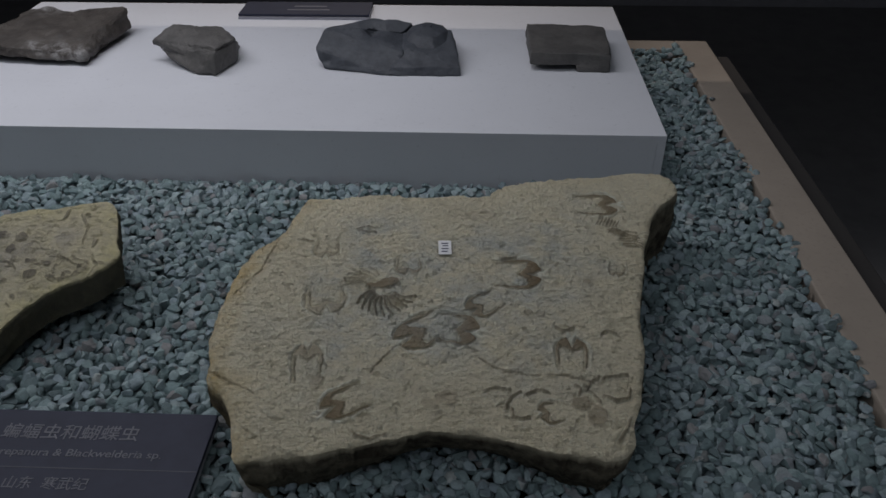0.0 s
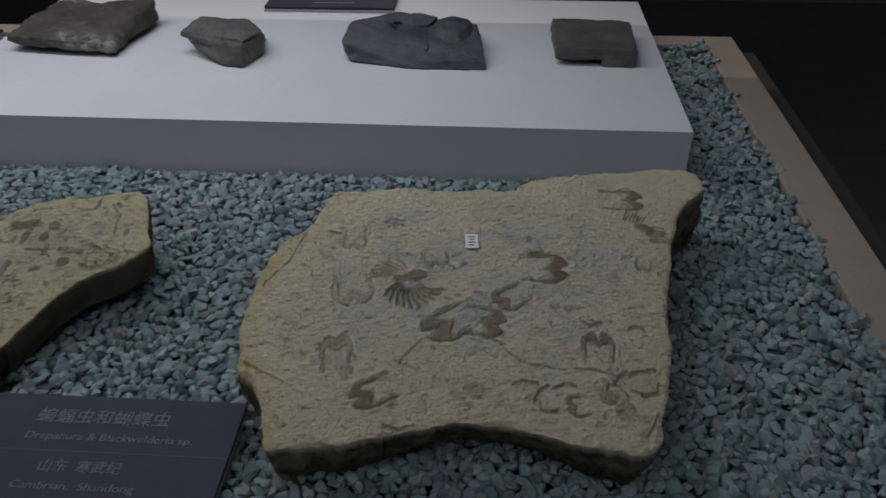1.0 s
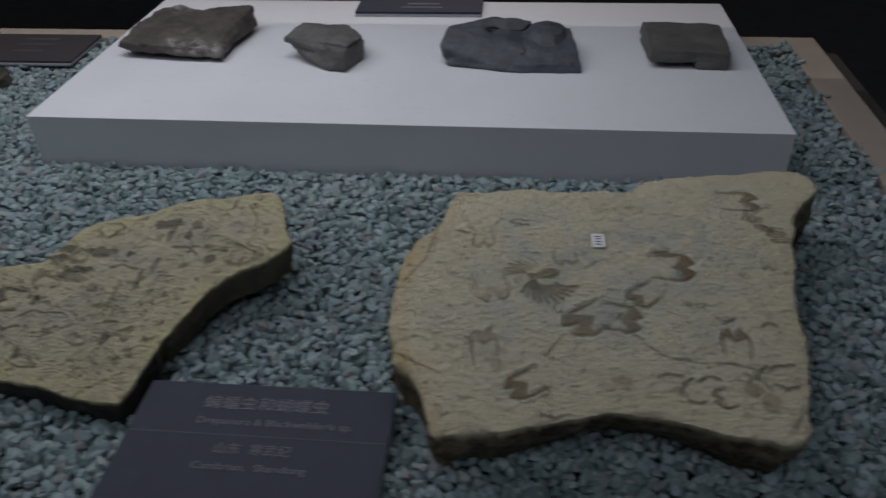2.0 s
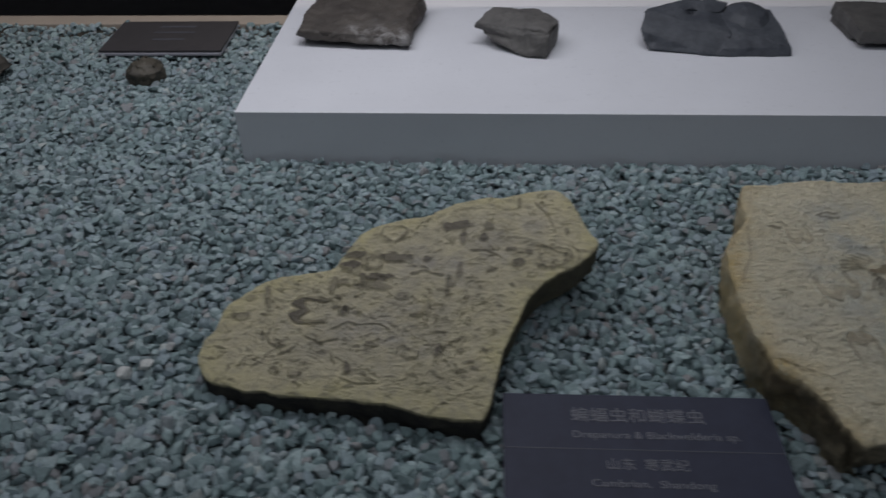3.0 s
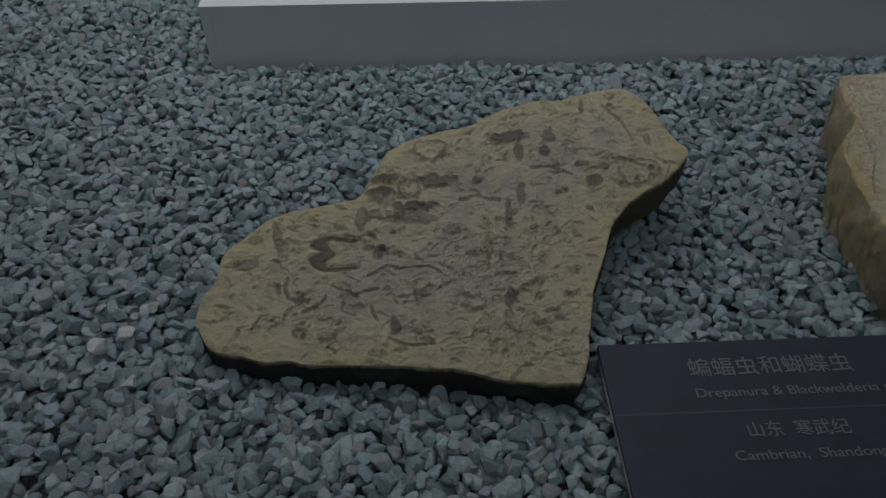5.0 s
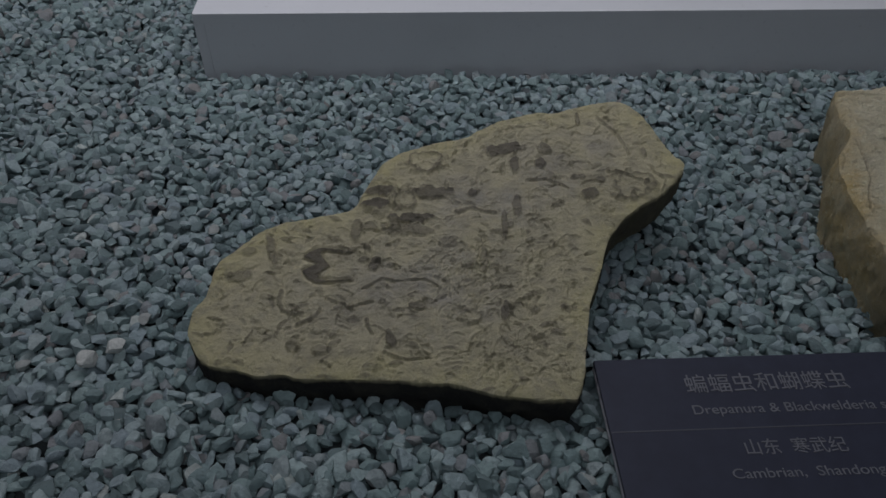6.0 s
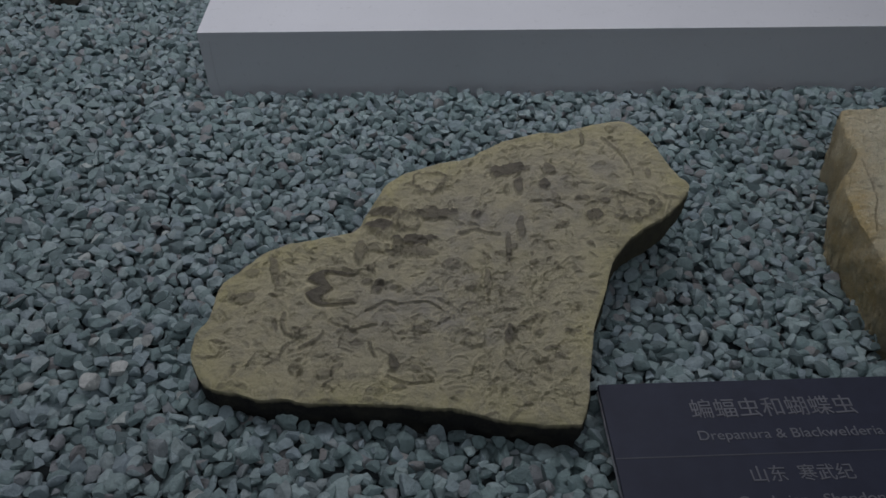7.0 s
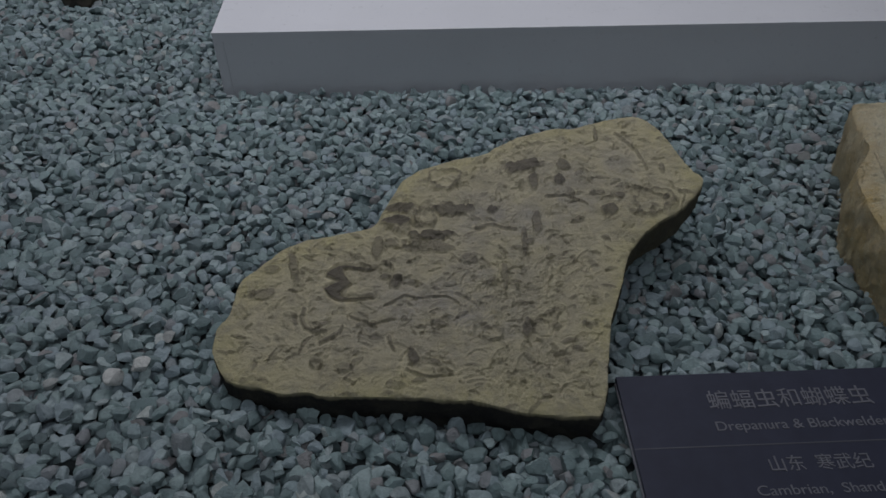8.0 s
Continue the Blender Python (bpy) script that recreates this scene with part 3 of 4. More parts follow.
SMALL = rounded_outline([(0.343, -0.163), (0.356, -0.163), (0.365, -0.167), (0.373, -0.178), (0.379, -0.198), (0.385, -0.216), (0.395, -0.233), (0.384, -0.247), (0.372, -0.257),
                         (0.354, -0.267), (0.343, -0.275), (0.336, -0.283), (0.329, -0.294), (0.324, -0.305), (0.319, -0.318), (0.313, -0.332), (0.308, -0.346), (0.304, -0.362),
                         (0.301, -0.377), (0.299, -0.388), (0.294, -0.401), (0.292, -0.404), (0.272, -0.402), (0.259, -0.399), (0.239, -0.395), (0.219, -0.390), (0.206, -0.387),
                         (0.189, -0.384), (0.169, -0.382), (0.151, -0.380), (0.131, -0.379), (0.103, -0.376), (0.089, -0.371), (0.074, -0.368), (0.067, -0.365), (0.062, -0.358),
                         (0.055, -0.344), (0.055, -0.336), (0.056, -0.327), (0.063, -0.319), (0.064, -0.309), (0.065, -0.296), (0.069, -0.287), (0.079, -0.282), (0.093, -0.268),
                         (0.109, -0.262), (0.132, -0.258), (0.148, -0.256), (0.158, -0.252), (0.164, -0.239), (0.172, -0.224), (0.178, -0.212), (0.193, -0.204), (0.210, -0.198),
                         (0.228, -0.194), (0.241, -0.191), (0.258, -0.182), (0.270, -0.177), (0.285, -0.174), (0.303, -0.172), (0.330, -0.167)], 0.003, 0.0009, 8)[::-1]


def big_top(xy):
    return 0.0635 + 0.02 * xy[:, 0] + 0.04 * xy[:, 1]


def small_top(xy):
    return 0.0857 + 0.0554 * xy[:, 0] + 0.1913 * xy[:, 1]


def small_foot(xy):
    return np.clip(small_top(xy) - 0.032, -0.016, 1)


def carve_big(r):
    rng = np.random.default_rng(5)
    for _ in range(1300):
        x, y = rng.uniform((0.51, -0.43), (0.87, -0.15))
        r.flake((x, y), rng.uniform(0.0025, 0.009), rng.uniform(0.0010, 0.0024), rng.normal(0.35, 0.5), rng.choice([-1.3, 1]) * rng.uniform(0.0002, 0.0009), rng.choice([0, 0, 0, 0.05, 0.1]))
    for _ in range(45):
        x, y = rng.uniform((0.52, -0.43), (0.86, -0.16))
        r.arc((x, y), rng.uniform(0.006, 0.016), rng.uniform(-1.2, 1.2), rng.uniform(0.4, 1.2), rng.choice([0, 0.1, 0.2]), 0.06, rng.uniform(0.0004, 0.0009))
    # x, y of the rim, length, width, where the spines point, stain, body
    for x, y, long, wide, turn, mark, body in (
            (0.756, -0.255, 0.038, 0.036, 178, 1.00, 0.36), (0.831, -0.154, 0.038, 0.033, 179, 0.90, 0.36), (0.696, -0.301, 0.030, 0.024, 38, 0.80, 0.34), (0.644, -0.336, 0.049, 0.032, 39, 0.80, 0.40),
            (0.705, -0.322, 0.033, 0.032, 170, 0.85, 0.42), (0.587, -0.304, 0.036, 0.031, 103, 0.42, 0.34), (0.647, -0.258, 0.023, 0.022, 96, 0.55, 0.30), (0.573, -0.233, 0.024, 0.021, 92, 0.40, 0.30),
            (0.578, -0.337, 0.035, 0.022, -81, 0.50, 0.34), (0.599, -0.402, 0.034, 0.025, 35, 0.95, 0.38), (0.773, -0.326, 0.032, 0.023, -93, 0.90, 0.34), (0.745, -0.399, 0.016, 0.019, 11, 0.75, 0.36),
            (0.815, -0.257, 0.018, 0.013, 78, 0.50, 0.30)):
        r.tail((x, y), long, wide, radians(turn), mark, body)
    # two segmented bodies: a brown axis between two fans of ribs
    r.blob((0.627, -0.268), 0.0135, 0.0055, 0.35, 0.0018, 0.8)
    for k in range(10):
        a = radians(-158 + 13.5 * k)
        pts = [(0.629 + q * 0.027 * math.cos(a + w), -0.273 + q * 0.030 * math.sin(a + w)) for q, w in ((0.34, 0.0), (0.68, 0.10), (1.0, 0.32))]
        r.stroke(pts, 0.0011, 0.0024, 0.55, 0.7)
    for k in range(7):
        a = radians(98 + 13 * k)
        pts = [(0.624 + q * 0.032 * math.cos(a + w), -0.266 + q * 0.022 * math.sin(a + w)) for q, w in ((0.38, 0.0), (0.7, 0.08), (1.0, 0.25))]
        r.stroke(pts, 0.0009, 0.0015, 0.32, 0.6)
    r.blob((0.823, -0.196), 0.0085, 0.0050, -0.6, 0.0012, 0.6)
    for k in range(7):
        f = k / 6
        r.stroke([(0.822 + 0.007 * f, -0.194 - 0.022 * f), (0.832 + 0.006 * f, -0.193 - 0.023 * f), (0.841 + 0.004 * f, -0.197 - 0.023 * f)], 0.0010, 0.0014, 0.6, 0.6)
        r.stroke([(0.808 + 0.016 * f, -0.183 - 0.004 * f), (0.812 + 0.016 * f, -0.173 - 0.006 * f)], 0.0010, 0.0012, 0.5, 0.6)
    for x, y, rx, ry, mark in ((0.774, -0.390, 0.0072, 0.0062, 0.55), (0.784, -0.401, 0.006, 0.0084, 0.5), (0.591, -0.372, 0.005, 0.0066, 0.35), (0.683, -0.386, 0.008, 0.007, 0.4), (0.672, -0.392, 0.006, 0.005, 0.3),
                               (0.705, -0.170, 0.014, 0.008, 0.2), (0.742, -0.300, 0.004, 0.003, 0.4), (0.752, -0.303, 0.003, 0.003, 0.35), (0.792, -0.262, 0.003, 0.0025, 0.5)):
        r.blob((x, y), rx, ry, 0.05, 0.0010, mark)
    for pts in (((0.791, -0.368), (0.798, -0.364), (0.809, -0.363)), ((0.790, -0.383), (0.797, -0.386), (0.807, -0.383), (0.809, -0.375)), ((0.779, -0.377), (0.782, -0.371), (0.789, -0.365)),
                ((0.778, -0.377), (0.783, -0.380), (0.787, -0.388)), ((0.709, -0.380), (0.717, -0.376), (0.727, -0.378)), ((0.723, -0.395), (0.727, -0.385), (0.734, -0.380)),
                ((0.727, -0.395), (0.728, -0.402), (0.734, -0.404), (0.739, -0.402)), ((0.737, -0.383), (0.745, -0.377), (0.753, -0.380)), ((0.762, -0.317), (0.767, -0.321), (0.776, -0.317)),
                ((0.796, -0.322), (0.799, -0.319), (0.807, -0.322)), ((0.624, -0.419), (0.634, -0.421), (0.644, -0.418)), ((0.795, -0.421), (0.801, -0.412), (0.806, -0.400)), ((0.772, -0.373), (0.775, -0.377), (0.773, -0.383))):
        r.stroke(pts, 0.0011, 0.0022, 0.45, 0.7)
    for pts in (((0.595, -0.193), (0.604, -0.190), (0.614, -0.191)), ((0.597, -0.196), (0.613, -0.198)), ((0.546, -0.210), (0.559, -0.210)), ((0.723, -0.236), (0.735, -0.234))):
        r.stroke(pts, 0.0011, 0.0016, 0.4, 0.7)
    # cracks
    for pts in (((0.705, -0.347), (0.714, -0.355), (0.724, -0.360), (0.734, -0.362), (0.744, -0.364), (0.754, -0.363), (0.769, -0.364), (0.777, -0.367), (0.785, -0.371)), ((0.644, -0.339), (0.636, -0.349), (0.630, -0.358), (0.628, -0.365)),
                ((0.529, -0.209), (0.525, -0.233), (0.522, -0.252), (0.515, -0.264), (0.507, -0.284)), ((0.513, -0.219), (0.512, -0.230), (0.507, -0.240)),
                ((0.503, -0.360), (0.520, -0.369), (0.548, -0.384))):
        r.stroke(pts, 0.0006, -0.0013, 0.42)


def carve_small(r):
    rng = np.random.default_rng(11)
    for _ in range(980):
        x, y = rng.uniform((0.06, -0.395), (0.38, -0.17))
        dark = rng.choice([0.0, 0.1, 0.2, 0.35, 0.5]) * (1.0 if y < -0.24 else 0.55)
        r.flake((x, y), rng.uniform(0.004, 0.013), rng.uniform(0.0016, 0.0042), rng.normal(0.0, 0.6), rng.choice([-1.2, 1]) * rng.uniform(0.0003, 0.0009), dark)
    for _ in range(110):
        x, y = rng.uniform((0.06, -0.395), (0.38, -0.17))
        r.arc((x, y), rng.uniform(0.008, 0.022), rng.uniform(-0.9, 0.9), rng.uniform(0.4, 1.2), rng.choice([0.0, 0.1, 0.25]), 0.05, rng.uniform(0.0004, 0.0009))
    for _ in range(170):
        x, y = rng.uniform((0.215, -0.395), (0.31, -0.29))
        r.arc((x, y), rng.uniform(0.006, 0.016), rng.normal(0.25, 0.45), rng.uniform(0.4, 1.3), rng.choice([0.0, 0.0, 0.1]), 0.07, rng.uniform(0.0005, 0.0010))
    r.tail((0.124, -0.298), 0.034, 0.028, radians(-5), 0.95, 0.40)
    # dark shell pieces: x, y, half sizes, turn, stain
    for x, y, rx, ry, turn, mark in (
            (0.174, -0.239, 0.0090, 0.0036, 0.00, 0.85), (0.173, -0.251, 0.0096, 0.0040, 0.00, 0.90), (0.213, -0.244, 0.0121, 0.0050, 0.00, 0.75), (0.197, -0.275, 0.0148, 0.0042, 0.00, 0.55), (0.198, -0.265, 0.0134, 0.0034, 0.00, 0.85),
            (0.186, -0.267, 0.0035, 0.0062, 0.00, 0.60), (0.160, -0.271, 0.0035, 0.0080, 0.00, 0.55), (0.169, -0.270, 0.0047, 0.0029, 0.00, 0.50), (0.173, -0.301, 0.0034, 0.0053, 0.00, 0.75), (0.165, -0.297, 0.0038, 0.0022, 0.00, 0.60),
            (0.103, -0.286, 0.0027, 0.0128, 0.35, 0.55), (0.183, -0.358, 0.0025, 0.0065, 0.35, 0.75), (0.200, -0.335, 0.0051, 0.0020, -0.26, 0.50), (0.087, -0.285, 0.0047, 0.0032, 0.00, 0.45), (0.083, -0.304, 0.0076, 0.0035, 0.00, 0.45),
            (0.266, -0.208, 0.0125, 0.0055, 0.26, 0.85), (0.273, -0.224, 0.0033, 0.0074, 0.00, 0.70), (0.296, -0.210, 0.0037, 0.0044, 0.00, 0.65), (0.291, -0.223, 0.0033, 0.0037, 0.00, 0.80), (0.323, -0.254, 0.0051, 0.0045, 0.00, 0.75),
            (0.332, -0.241, 0.0040, 0.0021, 0.00, 0.60), (0.317, -0.239, 0.0048, 0.0021, 0.00, 0.60), (0.271, -0.260, 0.0024, 0.0083, 0.00, 0.65), (0.261, -0.275, 0.0019, 0.0103, 0.00, 0.60), (0.241, -0.246, 0.0028, 0.0025, 0.00, 0.70),
            (0.325, -0.180, 0.0013, 0.0059, 0.00, 0.60), (0.256, -0.342, 0.0025, 0.0072, 0.00, 0.70), (0.245, -0.303, 0.0022, 0.0088, 0.00, 0.50), (0.222, -0.288, 0.0054, 0.0037, 0.00, 0.45), (0.274, -0.342, 0.0028, 0.0024, 0.00, 0.50),
            (0.367, -0.219, 0.0020, 0.0043, 0.00, 0.45), (0.140, -0.361, 0.0042, 0.0031, 0.00, 0.35), (0.122, -0.356, 0.0036, 0.0031, 0.00, 0.40), (0.172, -0.375, 0.0048, 0.0022, 0.00, 0.35)):
        r.blob((x, y), rx * 1.08, ry * 1.08, turn - 0.08, 0.0013, mark)
    # hollow shells
    for x, y, rx, ry, mark in ((0.193, -0.249, 0.0072, 0.0070, 0.60), (0.208, -0.215, 0.0116, 0.0091, 0.60), (0.354, -0.248, 0.0134, 0.0106, 0.60), (0.233, -0.345, 0.0071, 0.0044, 0.30), (0.174, -0.245, 0.0113, 0.0130, 0.35)):
        r.blob((x, y), rx, ry, -0.15, 0.0018, mark, True)
    # bent shell edges
    for pts, wide, mark in (
            (((0.112, -0.318), (0.111, -0.325), (0.114, -0.332), (0.121, -0.335), (0.127, -0.335)), 0.0018, 0.60),
            (((0.124, -0.342), (0.135, -0.338), (0.138, -0.333)), 0.0018, 0.55),
            (((0.165, -0.319), (0.178, -0.314), (0.187, -0.316), (0.198, -0.315), (0.205, -0.315), (0.214, -0.321)), 0.0010, 0.35),
            (((0.168, -0.343), (0.169, -0.348), (0.172, -0.353)), 0.0014, 0.55),
            (((0.229, -0.262), (0.239, -0.259), (0.256, -0.265)), 0.0020, 0.55),
            (((0.280, -0.238), (0.294, -0.237), (0.301, -0.241), (0.308, -0.249)), 0.0012, 0.60),
            (((0.340, -0.181), (0.352, -0.198), (0.356, -0.220)), 0.0016, 0.40),
            (((0.339, -0.234), (0.350, -0.239), (0.365, -0.247)), 0.0012, 0.40),
            (((0.371, -0.237), (0.378, -0.245), (0.373, -0.255)), 0.0013, 0.40),
            (((0.179, -0.366), (0.193, -0.372), (0.207, -0.370)), 0.0013, 0.40),
            (((0.143, -0.326), (0.157, -0.332), (0.172, -0.330)), 0.0012, 0.35)):
        r.stroke(pts, 0.8 * wide, 0.0016, 0.75 * mark, 0.6)


# Side colour carries the shade at front and right; the yellow left keeps its tone
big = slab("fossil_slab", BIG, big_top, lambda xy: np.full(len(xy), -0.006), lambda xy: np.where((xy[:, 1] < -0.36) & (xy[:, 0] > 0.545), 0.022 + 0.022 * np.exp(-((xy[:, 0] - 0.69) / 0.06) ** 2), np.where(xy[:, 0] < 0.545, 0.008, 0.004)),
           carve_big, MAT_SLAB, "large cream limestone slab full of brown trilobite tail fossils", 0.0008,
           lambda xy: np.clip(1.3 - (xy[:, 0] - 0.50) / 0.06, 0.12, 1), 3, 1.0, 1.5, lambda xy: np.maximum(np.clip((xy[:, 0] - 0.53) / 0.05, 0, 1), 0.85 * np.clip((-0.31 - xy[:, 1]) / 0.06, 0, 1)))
tagged(big, category="fossil slab", group="fossil slabs on gravel")
# Dark rock sides, deepest in front where shade is painted in as well
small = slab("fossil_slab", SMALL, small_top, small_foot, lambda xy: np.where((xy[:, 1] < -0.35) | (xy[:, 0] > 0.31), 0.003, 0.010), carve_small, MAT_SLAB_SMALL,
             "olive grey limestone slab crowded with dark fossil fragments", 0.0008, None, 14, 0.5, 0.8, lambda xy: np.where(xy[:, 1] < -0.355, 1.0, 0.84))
tagged(small, category="fossil slab", group="fossil slabs on gravel")

sticker = new("number_sticker")
sticker.matrix_world = pose(0.675, -0.224, 0.0712, 2, 1, 4)
part("paper", box_bm((-0.0055, -0.0095, 0), (0.0055, 0.0095, 0.0006)), MAT_PAPER, sticker)
for x, y, w, h in ((0.0, 0.0055, 0.006, 0.0013), (0.0005, 0.0022, 0.0050, 0.0012), (0.0, -0.0018, 0.006, 0.0013), (-0.0004, -0.0056, 0.0050, 0.0013)):
    part("ink_bar", box_bm((x - w / 2, y - h / 2, 0.0005), (x + w / 2, y + h / 2, 0.0008)), MAT_INK, sticker)
tagged(sticker, "small white paper number sticker on the limestone slab", "sticker")

# ---- rocks on the plinth ----
Z = PL_H
hull_rock("rock_specimen", [[(0.034, 0.197, Z + 0.014), (0.040, 0.193, Z + 0.024), (0.060, 0.190, Z + 0.010), (0.125, 0.182, Z + 0.008), (0.190, 0.181, Z + 0.007), (0.188, 0.182, Z + 0.017), (0.046, 0.305, Z + 0.029), (0.085, 0.312, Z + 0.036),
                             (0.118, 0.300, Z + 0.032), (0.195, 0.310, Z + 0.006), (0.070, 0.330, Z + 0.006), (0.175, 0.250, Z + 0.027), (0.045, 0.280, Z + 0.006)],
                            [(0.118, 0.295, Z + 0.029), (0.145, 0.312, Z + 0.034), (0.200, 0.312, Z + 0.036), (0.206, 0.300, Z + 0.010), (0.188, 0.186, Z + 0.009), (0.182, 0.215, Z + 0.024), (0.155, 0.322, Z + 0.010)],
                            [(0.062, 0.222, Z), (0.180, 0.212, Z), (0.190, 0.300, Z), (0.070, 0.312, Z), (0.060, 0.214, Z + 0.013), (0.182, 0.204, Z + 0.012), (0.192, 0.304, Z + 0.013), (0.068, 0.315, Z + 0.013)]],
          MAT_ROCK_PALE, "thick grey shale plate with pale worn patches", rough=0.0028, seed=2, where=pose(0, -0.008, 0),
          worn=((0.150, 0.190, Z + 0.024, 0.020), (0.178, 0.186, Z + 0.018, 0.016), (0.118, 0.196, Z + 0.026, 0.012), (0.092, 0.305, Z + 0.035, 0.016)))
hull_rock("rock_specimen", [[(0.275, 0.200, Z + 0.031), (0.274, 0.202, Z + 0.022), (0.300, 0.222, Z + 0.043), (0.318, 0.222, Z + 0.044), (0.330, 0.200, Z + 0.030), (0.345, 0.178, Z + 0.028), (0.360, 0.230, Z + 0.036), (0.386, 0.198, Z + 0.034),
                             (0.371, 0.165, Z + 0.033), (0.310, 0.262, Z + 0.014), (0.365, 0.260, Z + 0.010), (0.297, 0.196, Z + 0.018), (0.360, 0.158, Z + 0.010), (0.380, 0.196, Z + 0.008)],
                            [(0.284, 0.196, Z + 0.018), (0.314, 0.182, Z + 0.006), (0.343, 0.158, Z), (0.368, 0.152, Z), (0.370, 0.158, Z + 0.030), (0.384, 0.196, Z), (0.386, 0.200, Z + 0.030), (0.330, 0.185, Z + 0.032), (0.326, 0.262, Z),
                             (0.370, 0.260, Z), (0.300, 0.250, Z + 0.020)]],
          MAT_ROCK, "small angular grey shale chunk on the plinth", rough=0.0024, seed=5, where=pose(0, -0.009, 0))
dome = [(0.633 + 0.039 * math.cos(a) * math.cos(b), 0.236 + 0.044 * math.sin(a) * math.cos(b), Z + 0.008 + 0.035 * math.sin(b)) for b in (0.0, 0.45, 0.9, 1.35) for a in np.linspace(0, 2 * math.pi, 11)[:-1]]
hull_rock("rock_specimen", [[(0.490, 0.195, Z + 0.024), (0.496, 0.188, Z + 0.010), (0.503, 0.184, Z + 0.002), (0.592, 0.164, Z), (0.606, 0.188, Z + 0.022), (0.499, 0.222, Z + 0.040), (0.545, 0.228, Z + 0.040), (0.575, 0.215, Z + 0.033),
                             (0.520, 0.300, Z), (0.610, 0.300, Z), (0.600, 0.240, Z + 0.030)],
                            [(0.580, 0.166, Z), (0.680, 0.166, Z), (0.678, 0.172, Z + 0.012), (0.592, 0.170, Z + 0.010), (0.604, 0.198, Z + 0.025), (0.672, 0.202, Z + 0.023), (0.664, 0.240, Z + 0.034), (0.660, 0.300, Z), (0.560, 0.300, Z), (0.600, 0.240, Z + 0.030)],
                            [(0.500, 0.224, Z + 0.040), (0.530, 0.242, Z + 0.041), (0.560, 0.250, Z + 0.045), (0.590, 0.250, Z + 0.044), (0.612, 0.250, Z + 0.039), (0.510, 0.290, Z + 0.010), (0.612, 0.290, Z + 0.010), (0.545, 0.226, Z + 0.036), (0.600, 0.236, Z + 0.031)],
                            dome],
          MAT_ROCK_BLUE, "blue black shale piece with a smooth domed back", rough=0.0014, seed=7, where=pose(0, -0.012, 0),
          pits=((0.562, 0.225, Z + 0.036, 0.008), (0.505, 0.186, Z + 0.012, 0.006), (0.575, 0.252, Z + 0.045, 0.004)))
hull_rock("rock_specimen", [[(0.767, 0.176, Z + 0.009), (0.766, 0.176, Z + 0.025), (0.867, 0.173, Z + 0.009), (0.866, 0.173, Z + 0.024), (0.872, 0.272, Z + 0.009), (0.870, 0.272, Z + 0.026), (0.765, 0.276, Z + 0.009), (0.766, 0.275, Z + 0.027)],
                            [(0.826, 0.174, Z), (0.867, 0.172, Z), (0.867, 0.173, Z + 0.011), (0.824, 0.174, Z + 0.011), (0.871, 0.270, Z), (0.826, 0.270, Z), (0.871, 0.270, Z + 0.011), (0.826, 0.270, Z + 0.011)],
                            [(0.768, 0.205, Z), (0.780, 0.200, Z + 0.011), (0.770, 0.200, Z + 0.011), (0.835, 0.205, Z), (0.835, 0.202, Z + 0.011), (0.767, 0.272, Z), (0.767, 0.272, Z + 0.011), (0.835, 0.272, Z), (0.835, 0.272, Z + 0.011)]],
          MAT_ROCK, "flat rectangular grey shale tile on the plinth", rough=0.0012, seed=9)

# ---- things on the gravel at the back and side ----
nodule_ball = [(-0.198 + 0.030 * math.cos(a) * math.cos(b), 0.216 + 0.027 * math.sin(a) * math.cos(b), 0.014 + 0.021 * math.sin(b)) for b in (-0.6, -0.1, 0.4, 0.9, 1.3) for a in np.linspace(0, 2 * math.pi, 9)[:-1] + b]
hull_rock("nodule", [nodule_ball], MAT_NODULE, "small round brown fossil nodule on gravel", rough=0.004, seed=12)
hull_rock("rock_specimen", [[(-0.400, 0.188, 0.019), (-0.412, 0.180, 0.035), (-0.420, 0.233, 0.037), (-0.405, 0.233, 0.017), (-0.60, 0.138, 0.019), (-0.60, 0.148, 0.039), (-0.60, 0.288, 0.019), (-0.60, 0.288, 0.039), (-0.47, 0.153, 0.017), (-0.47, 0.160, 0.033), (-0.45, 0.250, 0.023)],
                            [(-0.445, 0.203, 0.000), (-0.440, 0.228, 0.000), (-0.60, 0.188, 0.000), (-0.60, 0.268, 0.000), (-0.430, 0.203, 0.023), (-0.425, 0.228, 0.023), (-0.60, 0.178, 0.023), (-0.60, 0.268, 0.023)],
                            [(-0.414, 0.210, 0.031), (-0.424, 0.202, 0.045), (-0.436, 0.212, 0.045), (-0.428, 0.226, 0.043), (-0.440, 0.220, 0.031), (-0.420, 0.228, 0.031)]],
          MAT_ROCK_BLACK, "dark brown shale plate with a raised knob on gravel", rough=0.003, seed=15)
hull_rock("rock_specimen", [[(-0.246, -0.190, 0.0), (-0.252, -0.186, 0.020), (-0.262, -0.240, 0.0), (-0.270, -0.238, 0.022), (-0.285, -0.150, 0.0), (-0.29, -0.155, 0.026), (-0.40, -0.24, 0.0), (-0.40, -0.23, 0.03), (-0.40, -0.14, 0.0),
                            (-0.40, -0.15, 0.032)]], MAT_ROCK_BLACK, "black shale plate with a brown edge on gravel", rough=0.003, seed=17)

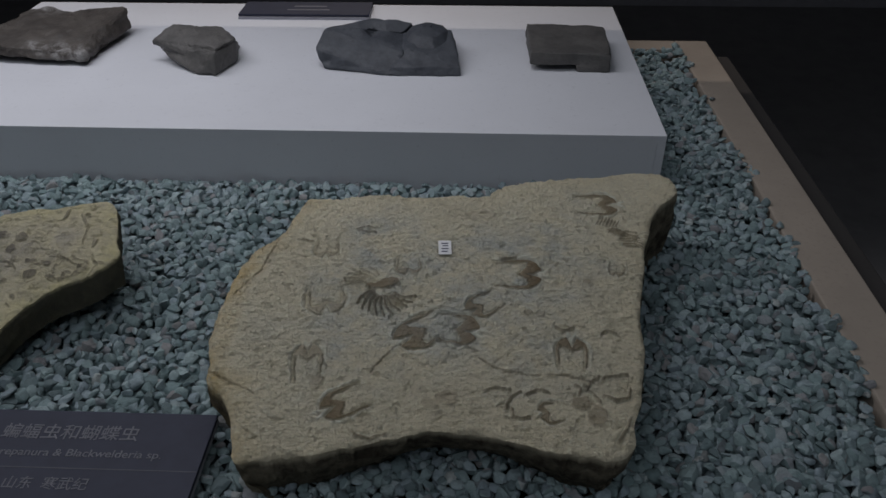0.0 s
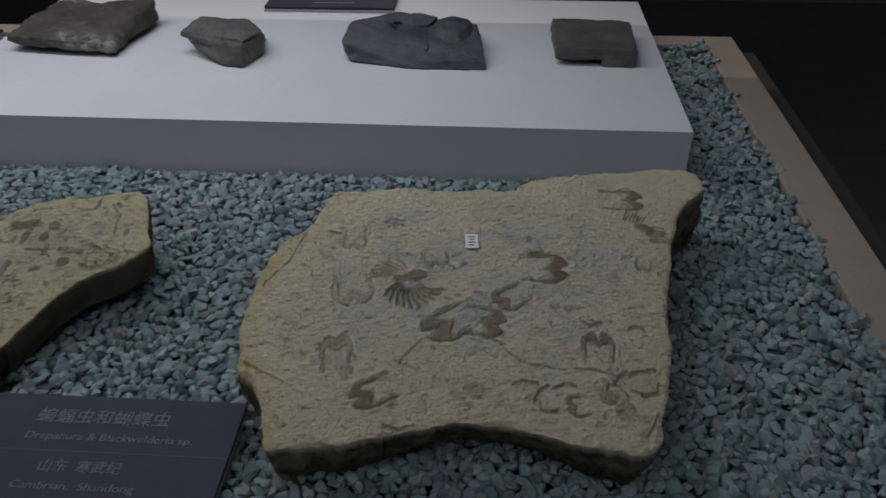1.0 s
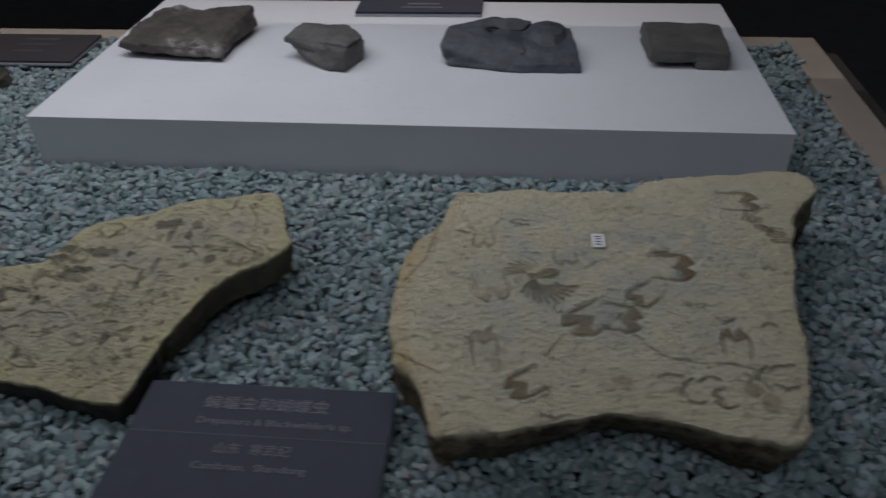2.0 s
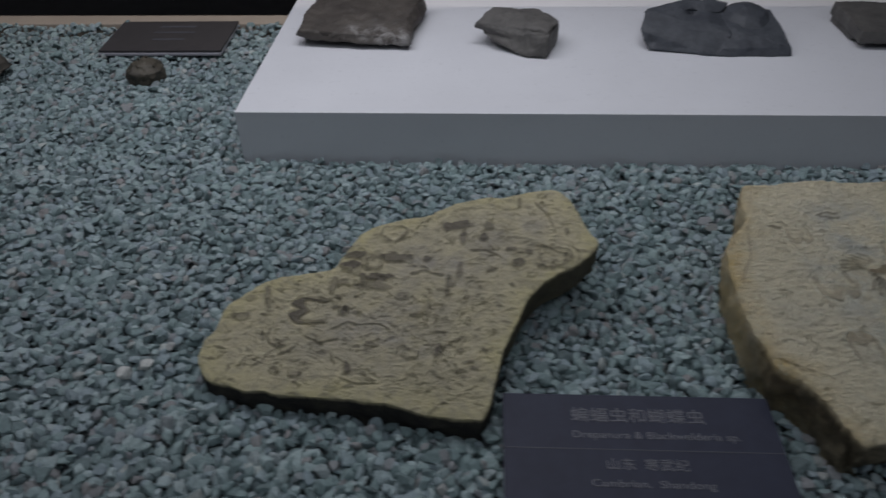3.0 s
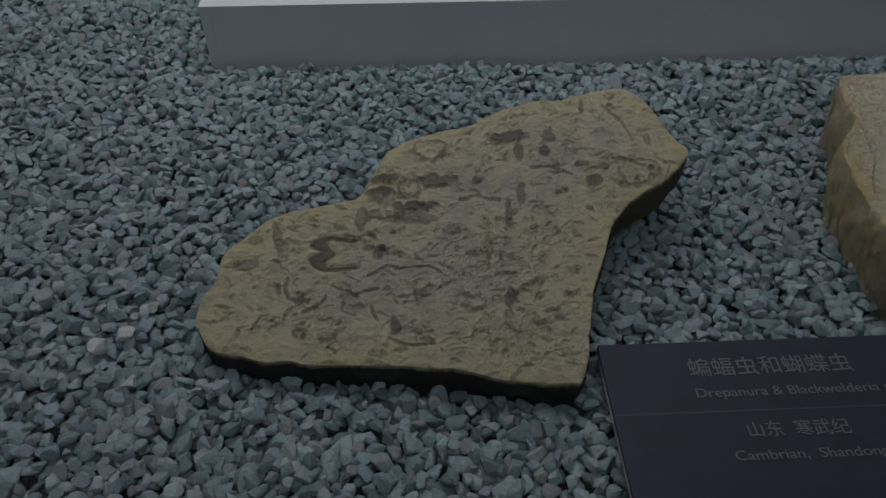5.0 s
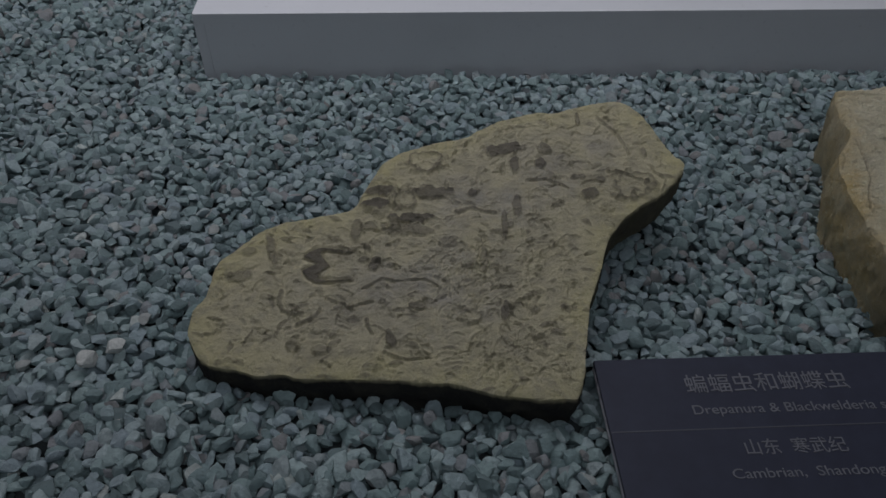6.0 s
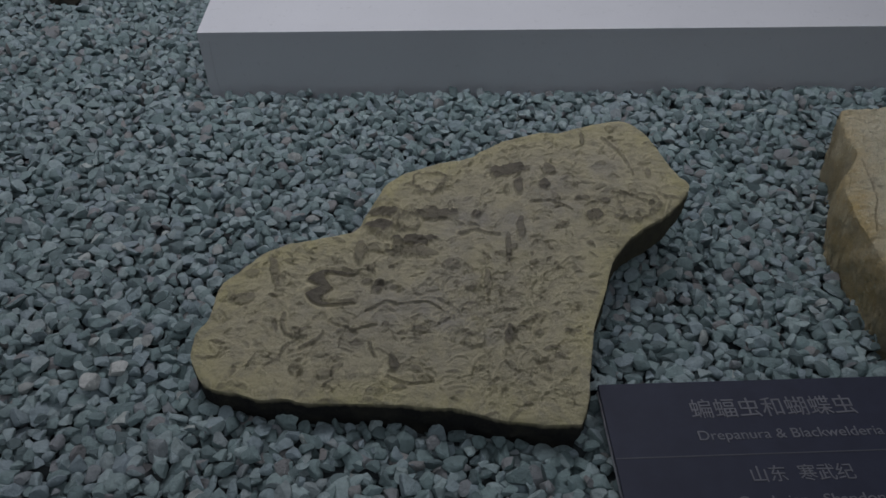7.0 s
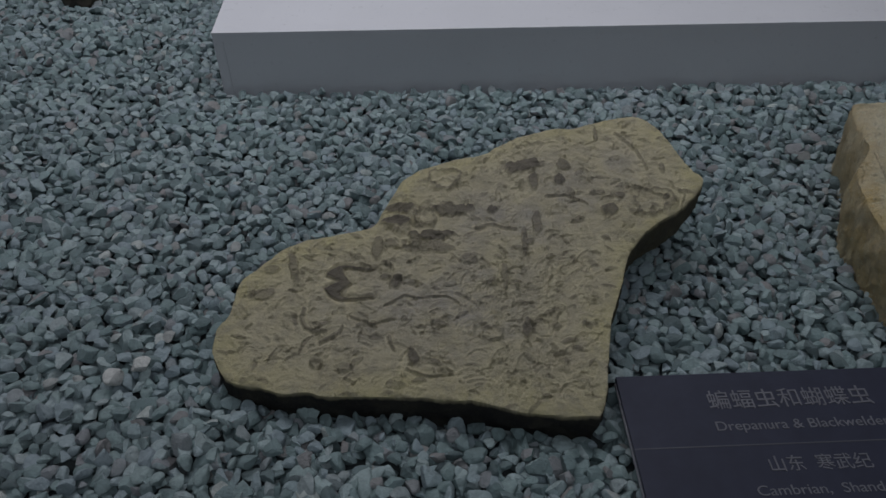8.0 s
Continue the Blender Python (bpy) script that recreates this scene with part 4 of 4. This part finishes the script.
BARS = ((0.088, -0.026, 0.030, 0.006), (0.066, -0.030, 0.036, 0.004), (0.040, -0.024, 0.026, 0.005))
plaque(pose(0.4375, 0.364, PL_H, 0, 0, 0.5), 0.197, 0.058, ((0.036, -0.020, 0.030, 0.005), (0.020, -0.028, 0.036, 0.004)), "dark label plaque with grey print on the plinth")
plaque(pose(-0.2045, 0.288, 0.008, 1.0, 0, 0.5), 0.189, 0.110, BARS, "dark label plaque with grey print lying on gravel", face=MAT_PLAQUE_GREY)

info = plaque(pose(0.411, -0.500, 0.010, 0.8, 0, 0.3), 0.204, 0.129, (), "dark navy fossil label plaque with grey bilingual lettering", "grey acrylic base")
text_part("蝙蝠虫和蝴蝶虫", 0.0145, (0.000, 0.108, 0.0077), MAT_PRINT, info, squeeze=1.0)
text_part("Drepanura & Blackwelderia sp.", 0.0090, (0.011, 0.0905, 0.0077), MAT_PRINT, info, width=0.123)
text_part("山东  寒武纪", 0.0108, (0.001, 0.0645, 0.0077), MAT_PRINT, info)
text_part("Cambrian,  Shandong", 0.0085, (0.0025, 0.0490, 0.0077), MAT_PRINT, info, width=0.086)
part("rule", box_bm((-0.1015, 0.0775, 0.0074), (0.1015, 0.0783, 0.0077)), MAT_RULE, info, "faint dividing rule")

# ---- gravel ----
def gravel_places(step, seed, x0, x1, y0, y1, z, jitter_z, sink):
    rng = np.random.default_rng(seed)
    gx, gy = np.meshgrid(np.arange(x0, x1, step), np.arange(y0, y1, step * 0.87))
    xy = np.stack([(gx + (np.arange(len(gx)) % 2)[:, None] * step / 2).ravel(), gy.ravel()], 1) + rng.uniform(-0.30, 0.30, (gx.size, 2)) * step
    keep = ~((xy[:, 0] > -0.002) & (xy[:, 0] < PL_W + 0.002) & (xy[:, 1] > -0.003) & (xy[:, 1] < PL_D - 0.03))
    keep &= (xy[:, 0] < 1.011 + 0.005 * np.sin(xy[:, 1] * 40) + 0.004 * np.sin(xy[:, 1] * 97)) & (xy[:, 1] < 0.399 + 0.004 * np.sin(xy[:, 0] * 61))
    xy = xy[keep]
    far_b, _ = nearest(xy, BIG)
    far_s, _ = nearest(xy, SMALL)
    in_b, in_s = inside(xy, BIG), inside(xy, SMALL)
    zs = z + rng.normal(0, jitter_z, len(xy)) + 0.0025 * fractal(xy, 14.0, 2, 77)
    mound = np.where(in_s, np.clip(small_foot(xy) - 0.012, -0.008, 0.04) * np.clip((far_s - 0.02) / 0.02, 0, 1), 0)
    zs = zs + np.maximum(mound, -0.008)
    zs -= np.where(in_s & (small_foot(xy) < 0.006), 0.010, 0) + np.where(~in_s & (far_s < 0.022) & (xy[:, 1] < -0.345) & (xy[:, 0] < 0.30), sink * np.clip((0.024 - far_s) / 0.010, 0, 1) * np.clip((xy[:, 0] - 0.075) / 0.03, 0, 1), 0)
    zs += 0.009 * np.clip((xy[:, 0] - 0.980) / 0.028, 0, 1) + 0.009 * np.clip((xy[:, 1] - 0.370) / 0.026, 0, 1)
    ok = ~(in_b & (far_b > 0.045))
    return np.c_[xy, zs][ok], rng


top_at, rng = gravel_places(0.0088, 41, -0.62, 1.02, -0.49, 0.40, 0.0012, 0.0017, 0.003)
low_at, rng2 = gravel_places(0.0105, 42, -0.62, 1.02, -0.49, 0.25, -0.0048, 0.0010, 0.002)
near = (top_at[:, 1] < -0.31) & (top_at[:, 0] > -0.11) & (top_at[:, 0] < 0.56)
size = np.clip(rng.lognormal(math.log(0.0059), 0.19, len(top_at)), 0.0040, 0.0092)
size_low = np.clip(rng2.lognormal(math.log(0.0070), 0.18, len(low_at)), 0.005, 0.010)
gravel = new("gravel")
pebbles("pebbles", top_at[near], size[near], MAT_GRAVEL, 3, 51, 0.5, gravel)
pebbles("pebbles", top_at[~near], size[~near], MAT_GRAVEL, 2, 52, 0.55, gravel)
pebbles("pebbles", low_at, size_low, MAT_GRAVEL, 2, 53, 0.4, gravel)
tagged(gravel, "grey green angular gravel filling the case", "gravel", kind="stuff")
for x, y, s in ((0.006, -0.343, 0.0078), (-0.007, -0.352, 0.0088)):
    tagged(pebbles("pebble", np.array([[x, y, 0.0088]]), np.array([s]), MAT_PALE_PEBBLE, 3, 200 + int(s * 1e4), 0.25), "pale whitish pebble lying on the grey gravel", "pebble", "pale pebbles")
